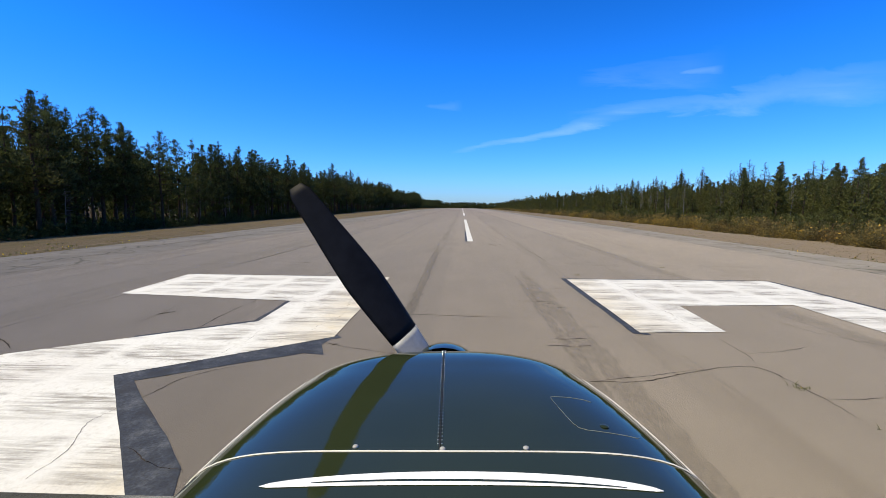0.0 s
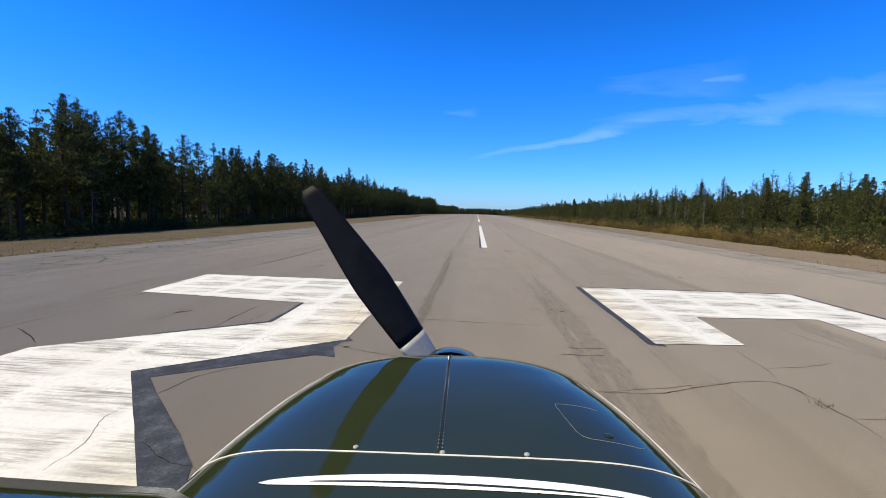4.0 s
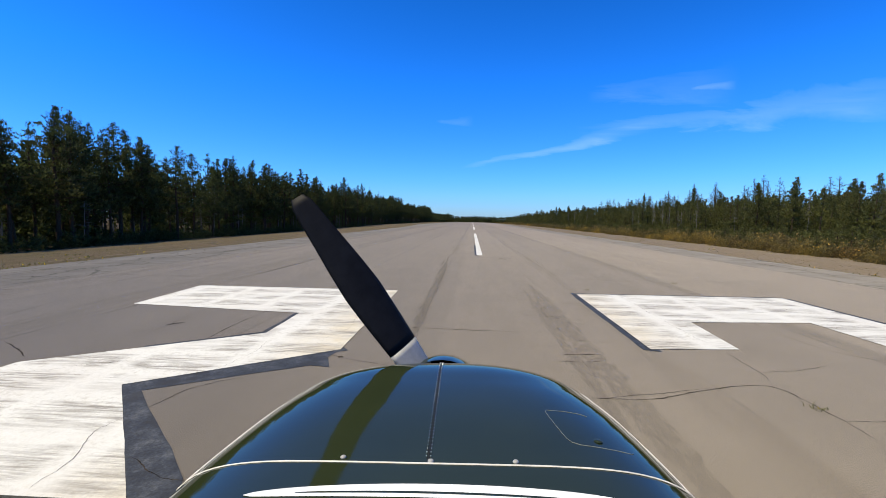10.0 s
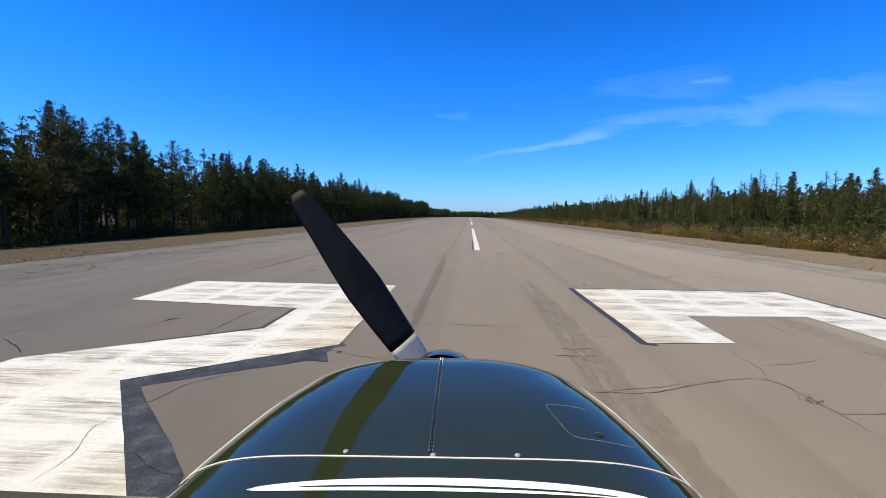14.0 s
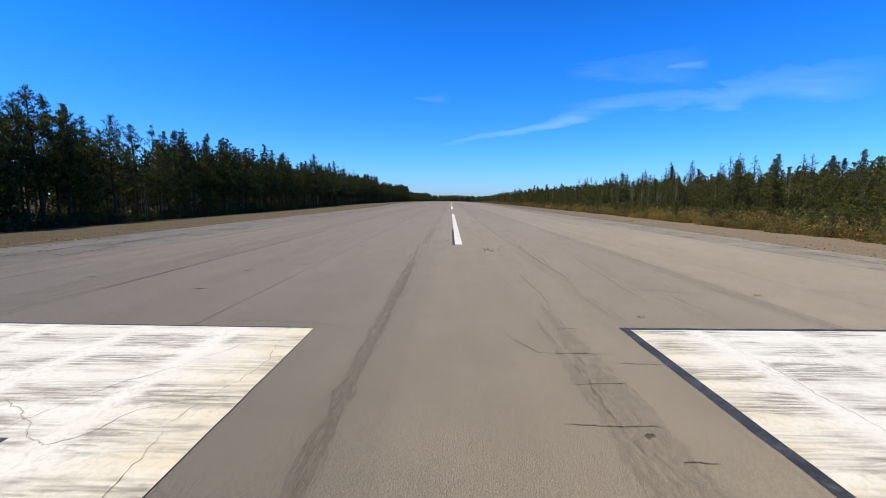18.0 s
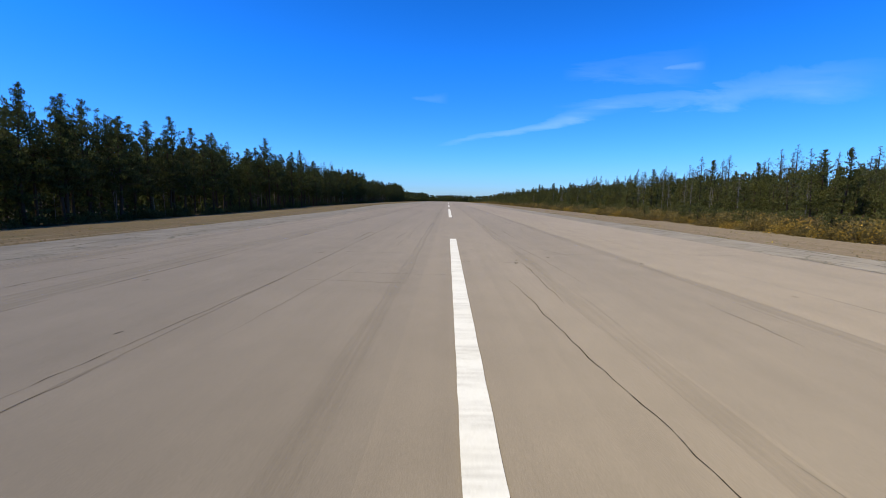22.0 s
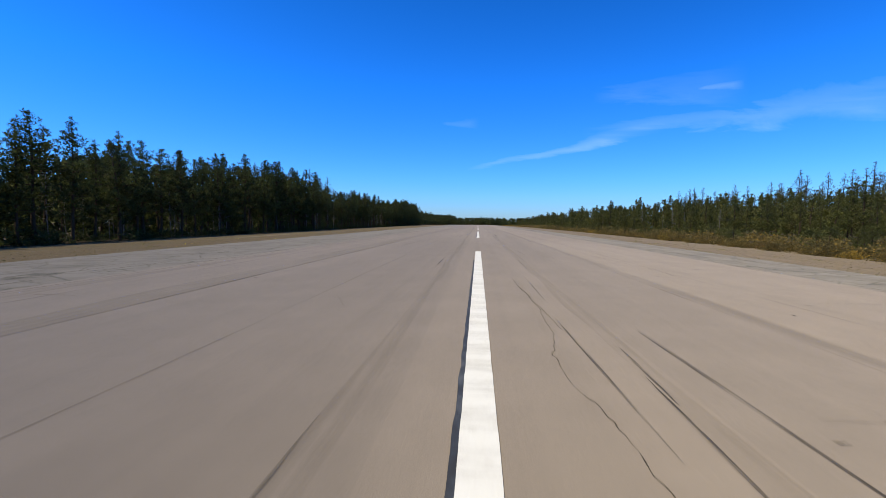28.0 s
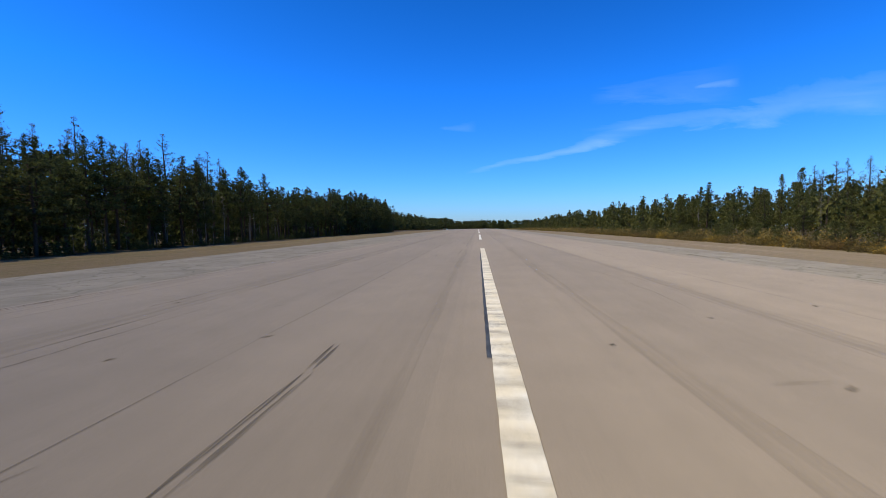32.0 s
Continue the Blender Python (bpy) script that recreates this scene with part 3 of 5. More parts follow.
def ribbons(name, specs, mat, z, label, parent, uneven=0.35, joined=False):
    """Thin bands on the pavement, each a part of its own, or joined where nobody could count them."""
    if not joined:
        for line, width, taper in specs:
            a, b = ribbon_arrays(line, width, z, taper, rng, uneven)
            ob = new(name, mesh_from(name, a, up_facing(a, b), [mat]))
            ob.parent = parent
            tagged(ob, label)
        return
    v, t = [], []
    for line, width, taper in specs:
        a, b = ribbon_arrays(line, width, z, taper, rng, uneven)
        k = len(v)
        v += a
        t += [(p + k, q + k, r + k) for p, q, r in b]
    ob = new(name, mesh_from(name, v, up_facing(v, t), [mat]))
    ob.parent = parent
    tagged(ob, label, kind="stuff")


def wander(x, y, dx, dy, n, wob, rng):
    """A line that drifts from side to side as it goes."""
    out, off = [], 0.0
    l = math.hypot(dx, dy)
    for i in range(n + 1):
        out.append((x + dx * i / n - dy / l * off, y + dy * i / n + dx / l * off))
        off += rng.uniform(-wob, wob)
    return out


rng = random.Random(7)
cracks = []
for _ in range(90):                                    # across the runway
    y = rng.uniform(-4, 90) if rng.random() < 0.55 else rng.uniform(90, 420)
    x = rng.uniform(RUN_L, RUN_R - 3)
    l = rng.uniform(0.8, 5)
    cracks.append((wander(x, y, l, rng.uniform(-0.4, 0.4), max(6, int(l / 0.18)), 0.03, rng), rng.uniform(0.008, 0.022), True))
for _ in range(120):                                    # along it
    y = rng.uniform(-4, 80) if rng.random() < 0.5 else rng.uniform(80, 420)
    x = rng.choice([-9.6, -7.7, -5.2, -3.4, 1.9, 3.1, 4.6, 7.2, 9.5]) + rng.uniform(-0.5, 0.5)
    l = rng.uniform(1.5, 9)
    cracks.append((wander(x, y, rng.uniform(-0.8, 0.8), l, max(8, int(l / 0.2)), 0.03, rng), rng.uniform(0.008, 0.024), True))
def smooth_line(pts, step, wob, rng):
    """A crack that curves softly through the given points."""
    out = []
    for k in range(len(pts) - 1):
        p0, p1, p2, p3 = (Vector(pts[max(0, min(len(pts) - 1, k + q))]) for q in (-1, 0, 1, 2))
        n = max(2, int((p2 - p1).length / step))
        for i in range(n):
            u = i / n
            q = p1 + 0.5 * u * ((p2 - p0) + u * ((2 * p0 - 5 * p1 + 4 * p2 - p3) + u * (3 * (p1 - p2) + p3 - p0)))
            s = noise.noise_vector((q.x * 4, q.y * 4, 0.3)) * wob + noise.noise_vector((q.x * 17, q.y * 17, 0.7)) * wob * 0.5
            out.append((q.x + s.x, q.y + s.y))
    return out + [tuple(pts[-1])]


for _ in range(46):                                     # finer ones near the numerals
    y = rng.uniform(2.5, 34)
    x = rng.uniform(-10, 11)
    l = rng.uniform(0.5, 2.6)
    turn = rng.uniform(-0.3, 0.3) if rng.random() < 0.6 else rng.uniform(0.9, 2.1)
    mid = (x + 0.5 * l * math.cos(turn) + rng.uniform(-0.15, 0.15), y + 0.5 * l * math.sin(turn) + rng.uniform(-0.15, 0.15))
    cracks.append((smooth_line([(x, y), mid, (x + l * math.cos(turn), y + l * math.sin(turn))], 0.06, 0.03, rng), rng.uniform(0.006, 0.014), True))
for pts, w in (([(0.79, 4.73), (1.49, 4.69), (2.05, 4.91), (2.76, 5.21), (3.26, 5.23), (3.35, 4.77), (3.36, 4.37), (3.32, 3.87)], 0.018),
               ([(3.26, 5.23), (3.44, 5.76), (3.49, 6.64)], 0.010), ([(3.44, 5.76), (4.02, 5.88), (4.70, 6.15)], 0.011),
               ([(5.27, 8.73), (5.17, 8.16), (5.21, 7.0), (5.66, 6.36), (6.3, 5.9)], 0.012), ([(3.36, 4.37), (3.84, 4.43), (4.4, 4.5)], 0.012),
               ([(1.40, 8.21), (1.69, 8.20)], 0.020), ([(1.30, 7.04), (1.58, 6.94), (1.95, 6.96)], 0.018), ([(0.75, 5.91), (1.17, 5.91), (1.39, 5.96)], 0.024),
               ([(0.9, 6.22), (1.5, 6.26)], 0.018), ([(0.6, 8.75), (1.5, 8.70)], 0.012), ([(0.9, 9.55), (1.6, 9.6)], 0.014), ([(0.7, 10.5), (1.7, 10.45)], 0.012),
               ([(0.8, 11.5), (1.7, 11.55)], 0.012), ([(0.9, 12.9), (1.5, 13.0), (1.46, 16.1)], 0.012), ([(-1.9, 12.1), (-0.2, 12.0)], 0.008),
               ([(-3.89, 3.76), (-3.82, 4.12), (-3.70, 4.54), (-3.3, 4.9)], 0.012), ([(-5.98, 6.50), (-6.09, 7.44), (-6.17, 8.09)], 0.010),
               ([(-7.73, 5.84), (-7.23, 5.59), (-6.75, 5.29)], 0.020)):
    cracks.append((smooth_line(pts, 0.04, 0.03, rng), w, True))
for x, y0, y1 in ((1.35, 92, 118), (1.3, 152, 170), (-1.1, 96, 112), (2.3, 196, 212), (-4.6, 128, 150), (3.6, 98, 108), (-2.4, 56, 76), (5.6, 60, 84), (-6.2, 186, 204), (-1.7, 16, 34), (2.6, 14, 27)):
    pts, y = [], y0
    while y < y1:
        pts.append((x + rng.uniform(-0.16, 0.16), y))
        y += rng.uniform(0.5, 1.3)
    cracks.append((smooth_line(pts, 0.12, 0.05, rng), rng.uniform(0.012, 0.022), True))
ribbons("crack", cracks, M_CRACK, 0.003, "thin dark open crack", runway)
for num, lines in ((num3, ([(-3.73, 2.67), (-3.73, 2.99), (-3.93, 3.43), (-3.89, 3.76)], [(-3.79, 5.09), (-3.71, 5.87), (-3.75, 6.42)], [(-7.2, 9.4), (-5.6, 10.1), (-4.4, 11.2)],
                          [(-3.3, 2.4), (-2.95, 0.8), (-3.1, -1.5)], [(-6.3, 4.6), (-5.2, 5.3)], [(-2.62, 11.5), (-2.78, 10.7), (-2.68, 9.8), (-2.90, 8.7), (-2.70, 7.5), (-2.95, 6.3)],
                          [(-2.60, 9.2), (-3.3, 8.9), (-3.7, 8.3), (-4.6, 8.9), (-5.4, 9.0)], [(-4.5, 7.4), (-4.1, 9.1), (-3.4, 10.3), (-3.0, 11.4)])),
                   (num2, ([(3.55, 11.37), (3.50, 10.04), (3.46, 8.99), (3.44, 7.83), (3.5, 6.7)], [(4.6, 9.2), (5.9, 9.6), (7.3, 10.3)]))):
    ribbons("crack", [(smooth_line(p, 0.04, 0.06, rng), 0.0055, True) for p in lines], M_CRACK, 0.0115, "thin crack through the paint", num)
ribbons("crack", [(smooth_line([(-3.30, 3.12), (-3.07, 3.01), (-2.87, 2.91), (-2.62, 2.84)], 0.03, 0.03, rng), 0.010, True)], M_CRACK, 0.0075, "thin crack through the sealant", num3)
spots = []
for _ in range(230):                                    # crumbled spots and tar drops
    y = rng.uniform(5, 60) if rng.random() < 0.25 else rng.uniform(60, 330)
    x, l = rng.uniform(-11, 11), rng.uniform(0.06, 0.34)
    spots.append((wander(x, y, rng.uniform(0.03, l), rng.uniform(0.02, l), 5, 0.03, rng), rng.uniform(0.02, 0.09), True))
for x, y, dx, dy, w in ((1.45, 21.5, 0.10, 0.16, 0.16), (2.05, 21.75, 0.10, 0.08, 0.12), (3.4, 25.8, 0.15, 0.05, 0.14), (-6.1, 14.0, 0.3, 0.06, 0.10), (-6.07, 16.25, 0.15, 0.05, 0.08),
                        (-8.25, 19.25, 0.2, 0.1, 0.12), (8.4, 15.6, 0.2, 0.05, 0.07)):
    spots.append((wander(x, y, dx, dy, 5, 0.02, rng), w, True))
ribbons("tar_spot", spots, M_CRACK, 0.0045, "small dark tar spot", runway, 0.6)
edge_cracks = []
for _ in range(400):
    left = rng.random() < 0.5
    x = rng.uniform(PAVE_L + 0.2, RUN_L + 0.4) if left else rng.uniform(RUN_R - 0.5, PAVE_R - 0.2)
    y = rng.uniform(0, 300)
    if rng.random() < 0.45:
        edge_cracks.append((wander(x, y, rng.uniform(-1.6, 1.6), rng.uniform(-0.3, 0.3) + 0.01, 10, 0.05, rng), rng.uniform(0.02, 0.06), True))
    else:
        edge_cracks.append((wander(x, y, rng.uniform(-0.3, 0.3), rng.uniform(2, 7), 20, 0.04, rng), rng.uniform(0.02, 0.07), True))
for s in (RUN_L, RUN_R):
    edge_cracks.append((wander(s, -20, 0.0, 620, 800, 0.03, rng), 0.028, False))
ribbons("crack", edge_cracks, M_CRACK, 0.006, "weed-grown cracks along the shoulders", shoulder, joined=True)
seams = [(wander(x, -30, 0.0, 560, 500, 0.009, rng), w, False) for x, w in
         ((-7.9, 0.085), (-11.3, 0.05), (-4.45, 0.05), (7.8, 0.03), (5.5, 0.02))]
ribbons("seam", seams, M_SEAM, 0.004, "dark paving seam", runway)
lanes = [(wander(x, -30, 0.0, 700, 300, 0.02, rng), w, False) for x, w in
         ((-1.5, 0.34), (2.25, 0.42), (-8.65, 1.2), (-12.2, 0.7), (5.9, 0.5))]
ribbons("tyre_lane", lanes, M_LANE, 0.002, "faint dark wheel lane", runway)
worn = [(wander(1.36, 1.0, -0.02, 12, 60, 0.004, rng), 0.40, True), (wander(1.05, 3.0, -0.02, 9, 50, 0.004, rng), 0.20, True),
        (wander(-1.45, 5.0, -0.25, 16, 60, 0.006, rng), 0.24, True)]
ribbons("tyre_lane", worn, M_WORN, 0.0025, "dark rubbered wheel lane", runway)
skids = []
for x, y, dx, l, w in ((1.02, 21.1, 0.05, 1.0, 0.12), (1.22, 20.9, 0.03, 0.7, 0.07), (-3.10, 211, 0.10, 11, 0.05), (-2.62, 210.6, 0.10, 2.6, 0.10), (-2.53, 213, 0.05, 8.6, 0.06), (-1.95, 211.6, 0.35, 11.6, 0.06), (-1.67, 218, 0.03, 5.5, 0.07),
                       (1.55, 215.8, 0.2, 9.5, 0.05), (2.03, 216.2, -0.14, 7, 0.07), (2.32, 214, 0.12, 9.3, 0.06), (2.74, 213.8, -0.06, 9.5, 0.07), (2.60, 212.8, 0.15, 8.2, 0.05),
                       (2.10, 210.2, 0.02, 4.6, 0.07), (2.67, 226.6, -0.6, 13, 0.05), (-2.83, 268.6, 0.06, 2.8, 0.12), (-2.8, 271.6, -0.03, 1.2, 0.09), (-2.2, 232, 0.2, 7, 0.05),
                       (-1.5, 238, 0.1, 6, 0.05), (2.2, 240, 0.1, 5, 0.05)):
    for off in (-0.32, 0.32):                           # two ribs of one tyre
        skids.append((wander(x + off * w * 1.6, y, dx, l, 16, 0.003, rng), w * 0.6, True))
for y0, y1, count in ((118, 142, 5), (150, 182, 12), (244, 262, 4), (280, 330, 10)):
    for _ in range(count):
        x = rng.choice((-3.05, -2.55, -1.9, -1.6, 1.7, 2.2, 2.6, 2.9)) + rng.uniform(-0.12, 0.12)
        y = rng.uniform(y0, y1)
        l = rng.uniform(1.5, 6)
        skids.append((wander(x, y, rng.uniform(-0.15, 0.15), l, 16, 0.003, rng), rng.uniform(0.03, 0.06), True))
ribbons("skid_mark", skids, M_RUBBER, 0.006, "black tyre skid mark", runway, 0.12)

# ---------------------------------------------------------------- trees


def unit(v):
    return v / np.maximum(np.linalg.norm(v, axis=-1, keepdims=True), 1e-9)


def tuft_arrays(rs, base, out, count, size, width, up=0.35, spread=0.75, scale=None):
    """Pointed needle tufts: count thin triangles at every base point, fanned round its outward way."""
    n = len(base)
    b = np.repeat(base, count, 0)
    o = np.repeat(out, count, 0)
    d = unit(o + rs.normal(0, spread, (n * count, 3)) + np.array([0, 0, up]))
    side = unit(np.cross(d, rs.normal(0, 1, (n * count, 3))))
    k = 1.0 if scale is None else np.repeat(scale, count)[:, None]
    ln = k * size * rs.uniform(0.6, 1.3, (n * count, 1))
    w = k * width * rs.uniform(0.6, 1.3, (n * count, 1))
    b = b + k * rs.normal(0, 0.35 * size, (n * count, 3))
    a1, a2, a3 = b - side * w - d * ln * 0.3, b + side * w - d * ln * 0.15, b + d * ln
    v = np.stack([a1, a2, a3], 1).reshape(-1, 3)
    return v, np.arange(len(v)).reshape(-1, 3)


def cone_arrays(pts, radii, sides=6):
    """A tapered tube through the points."""
    v, t = [], []
    for k, (p, r) in enumerate(zip(pts, radii)):
        for s in range(sides):
            an = 2 * math.pi * s / sides
            v.append((p[0] + r * math.cos(an), p[1] + r * math.sin(an), p[2]))
        if k:
            o = (k - 1) * sides
            for s in range(sides):
                s2 = (s + 1) % sides
                t += [(o + s, o + s2, o + sides + s), (o + s2, o + sides + s2, o + sides + s)]
    return v, t


def stick(p, q, r):
    """A thin three-sided twig."""
    p, q = np.asarray(p), np.asarray(q)
    d = unit(q - p)
    a = unit(np.cross(d, np.array([0.3, 0.2, 1.0])))
    b = np.cross(d, a)
    v = [p + r * (a * math.cos(k) + b * math.sin(k)) for k in (0, 2.09, 4.19)] + [q]
    return v, [(0, 1, 3), (1, 2, 3), (2, 0, 3)]


def conifer(seed, height, radius, clear, branches, tufts, count, size, width, ragged=0.3, top=0.8, twigs=True, core=True):
    """A conifer of unit place: trunk arrays and crown arrays. clear: the share of the trunk with dead twigs alone."""
    rs = np.random.RandomState(seed)
    lean = rs.normal(0, 0.02, 2)
    hs = np.linspace(0, 1, 7)
    axis = np.stack([lean[0] * height * hs + 0.05 * np.sin(hs * 6 + seed), lean[1] * height * hs + 0.05 * np.cos(hs * 5 + seed), height * hs], 1)
    r0 = 0.013 * height + 0.03
    tv, tt = cone_arrays(axis, r0 * (1 - hs) ** 0.8 + 0.012, 6 if twigs else 4)
    tv, tt = list(tv), list(tt)
    at = lambda q: np.array([np.interp(q, hs, axis[:, k]) for k in range(3)])
    bases, outs, sizes = [], [], []
    whorls = max(8, int(height * 2.1))
    q = np.sort(rs.uniform(0, 1, branches) ** 0.9)
    q = (np.floor(q * whorls) + 0.5 + rs.normal(0, 0.28, branches)) / whorls
    q = clear + (1 - clear) * np.clip(q, 0, 0.985)
    calm = 1 - 0.75 * (q - clear) / (1 - clear)
    bulge = 1 + calm * (ragged * np.sin(q * rs.uniform(9, 16) + rs.uniform(0, 6)) + rs.uniform(-ragged, ragged, branches))
    for k in range(branches):
        s = (q[k] - clear) / (1 - clear)
        ln = radius * (min(1, 0.62 + 1.6 * s) * (1 - s) ** top + 0.045) * max(0.35, bulge[k])
        az = rs.uniform(0, 6.283)
        rise = 0.05 + 0.55 * s + 0.5 * s ** 4 + rs.normal(0, 0.10)
        d = np.array([math.cos(az), math.sin(az), rise])
        p = at(q[k])
        e = p + d * ln
        if twigs:
            v, t = stick(p, e, 0.015 + 0.012 * ln)
            o = len(tv)
            tv += [tuple(x) for x in v]
            tt += [(a + o, b + o, c + o) for a, b, c in t]
        m = max(2, int(tufts * (0.4 + 0.6 * ln / radius)))
        f = rs.uniform(0.25, 1.0, m) ** 0.7
        bp = p + d * ln * f[:, None]
        bp += rs.normal(0, 0.02 + 0.16 * ln, (m, 3)) * np.array([1, 1, 0.38])
        sizes.append(np.full(m, 1.15 - 0.74 * s))
        bases.append(bp)
        outs.append(np.repeat(unit(d)[None], m, 0))
    if core:                                         # inner needles close the crown round its axis
        m = branches // 2
        s = rs.uniform(0.25, 0.96, m)
        ring = radius * (1 - s) ** top * 0.42 + 0.03
        bases.append(np.stack([at(clear + (1 - clear) * x) for x in s]) + rs.normal(0, 1, (m, 3)) * ring[:, None] * np.array([0.7, 0.7, 0.5]))
        outs.append(np.repeat(np.array([[0, 0, 1.0]]), m, 0))
        sizes.append(1.15 - 0.70 * s)
    m = 14 if core else 6                            # leader
    bases.append(at(1.0) - np.array([0, 0, 1]) * rs.uniform(-0.01, 0.13 * height, (m, 1)))
    outs.append(np.repeat(np.array([[0, 0, 1.0]]), m, 0))
    sizes.append(np.full(m, 0.36))
    for _ in range((int(26 * clear) + 4) * twigs):                # dead twigs low down
        p = at(rs.uniform(0.06, max(0.2, clear + 0.15)))
        az = rs.uniform(0, 6.283)
        e = p + np.array([math.cos(az), math.sin(az), rs.uniform(-0.35, 0.3)]) * rs.uniform(0.3, 0.8) * radius * 0.7
        v, t = stick(p, e, 0.014)
        o = len(tv)
        tv += [tuple(x) for x in v]
        tt += [(a + o, b + o, c + o) for a, b, c in t]
    cv, ct = tuft_arrays(rs, np.concatenate(bases), np.concatenate(outs), count, size, width, scale=np.concatenate(sizes))
    return (np.array(tv), np.array(tt)), (cv, ct)


def pine(seed, height, radius, clear, branches, puffs, per, puff_r, size, width, twigs=True):
    """A pine whose limbs carry dense, upturned clumps of needles: trunk arrays and crown arrays. clear: the bare share of the trunk."""
    rs = np.random.RandomState(seed)
    hs = np.linspace(0, 1, 7)
    lean = rs.normal(0, 0.02, 2) * height
    axis = np.stack([lean[0] * hs + 0.012 * height * np.sin(hs * 5 + seed), lean[1] * hs + 0.012 * height * np.cos(hs * 4 + seed), height * hs], 1)
    tv, tt = cone_arrays(axis, (0.011 * height + 0.02) * (1 - hs) ** 0.8 + 0.012, 6 if twigs else 4)
    tv, tt = list(tv), list(tt)
    at = lambda q: np.array([np.interp(q, hs, axis[:, k]) for k in range(3)])

    def twig(p, e, r):
        v, t = stick(p, e, r)
        o = len(tv)
        tv.extend(tuple(x) for x in v)
        tt.extend((a + o, b + o, c + o) for a, b, c in t)

    bases, outs, scale = [], [], []
    whorls = max(7, int(height * 0.95))
    q = np.sort(rs.uniform(0, 1, branches) ** 0.82)
    q = np.clip((np.floor(q * whorls) + 0.5 + rs.normal(0, 0.16, branches) * (1 + 2.5 * q * q)) / whorls, 0.0, 0.985)
    lobe_a, lobe_b = rs.uniform(5, 11), rs.uniform(0, 6)
    for k in range(branches):
        s = q[k]
        r = radius * min(1.0, 0.66 + 1.2 * s) * (1 - s) ** 0.98 + 0.03 * radius
        r *= (1 + 0.14 * math.sin(s * lobe_a + lobe_b)) * rs.uniform(0.68, 1.12)
        az = rs.uniform(0, 6.283)
        p = at(clear + (1 - clear) * s)
        d = np.array([math.cos(az), math.sin(az), 0.02 + 0.50 * s + rs.normal(0, 0.07)])
        e = p + d * r
        if twigs and s < 0.8:
            twig(p, e, 0.02 + 0.012 * r)
        m = max(2, round(puffs * (0.35 + 0.65 * r / radius)))
        for f in np.linspace(0.30, 1.0, m):
            c = p + d * r * f + np.array([0, 0, 0.22 * r * f * f]) + rs.normal(0, 0.13 * r, 3) * np.array([1, 1, 0.35])
            z = puff_r * (1.10 - 0.62 * s) * rs.uniform(0.75, 1.2)
            u = unit(rs.normal(0, 1, (per, 3)))
            bases.append(c + u * np.array([1, 1, 0.5 + 0.25 * s]) * z * rs.uniform(0.35, 1.0, (per, 1)))
            outs.append(unit(u * 0.55 + d * 0.35 + np.array([0, 0, 0.85])))
            scale.append(np.full(per, 1.08 - 0.62 * s))
    m = branches * (3 if twigs else 2)                   # needles round the axis close the crown, up to the pointed leader
    f = rs.uniform(0.25, 1.0, m)
    f = np.where(rs.uniform(0, 1, m) < 0.3, 1 - 0.16 * rs.uniform(0, 1, m), f)
    ring = radius * (1 - f) ** 0.95 * 0.5 + 0.006 * height
    bases.append(np.stack([at(clear + (1 - clear) * x) for x in f]) + rs.normal(0, 1, (m, 3)) * ring[:, None] * np.array([0.6, 0.6, 0.4]))
    outs.append(np.repeat(np.array([[0, 0, 1.0]]), m, 0))
    scale.append(1.4 - 1.0 * f)
    if twigs:
        for _ in range(int(46 * clear) + 3):             # dead limbs low down
            p = at(rs.uniform(0.05, clear + 0.12))
            az = rs.uniform(0, 6.283)
            twig(p, p + np.array([math.cos(az), math.sin(az), rs.uniform(-0.35, 0.35)]) * rs.uniform(0.3, 0.9) * radius * 0.8, 0.02)
    cv, ct = tuft_arrays(rs, np.concatenate(bases), np.concatenate(outs), 1, size, width, up=0.2, spread=0.33, scale=np.concatenate(scale))
    return (np.array(tv), np.array(tt)), (cv, ct)


def snag(seed, height):
    """A dead standing conifer with bare limbs."""
    rs = np.random.RandomState(seed)
    hs = np.linspace(0, 1, 6)
    axis = np.stack([0.06 * np.sin(hs * 5 + seed), 0.06 * np.cos(hs * 4 + seed), height * hs], 1)
    tv, tt = cone_arrays(axis, 0.045 * (1 - hs) + 0.010, 6)
    tv, tt = list(tv), list(tt)
    for _ in range(54):
        q = rs.uniform(0.3, 0.99)
        p = np.array([np.interp(q, hs, axis[:, k]) for k in range(3)])
        az = rs.uniform(0, 6.283)
        ln = (1.15 - q) * rs.uniform(0.6, 1.5)
        e = p + np.array([math.cos(az), math.sin(az), rs.uniform(-0.1, 0.6)]) * ln
        v, t = stick(p, e, 0.016)
        o = len(tv)
        tv += [tuple(x) for x in v]
        tt += [(a + o, b + o, c + o) for a, b, c in t]
        for _ in range(3):
            g = p + (e - p) * rs.uniform(0.4, 0.9)
            v, t = stick(g, g + rs.normal(0, 0.28, 3), 0.009)
            o = len(tv)
            tv += [tuple(x) for x in v]
            tt += [(a + o, b + o, c + o) for a, b, c in t]
    return np.array(tv), np.array(tt)


def tree_thing(name, arrays, leaf, label, group):
    (tv, tt), (cv, ct) = arrays
    e = new(name)
    tr = new("trunk", mesh_from("trunk", tv, tt, [M_BARK]))
    cr = new("crown", mesh_from("crown", cv, ct, [leaf]))
    tr.parent = cr.parent = e
    return tagged(e, label, "tree", group)


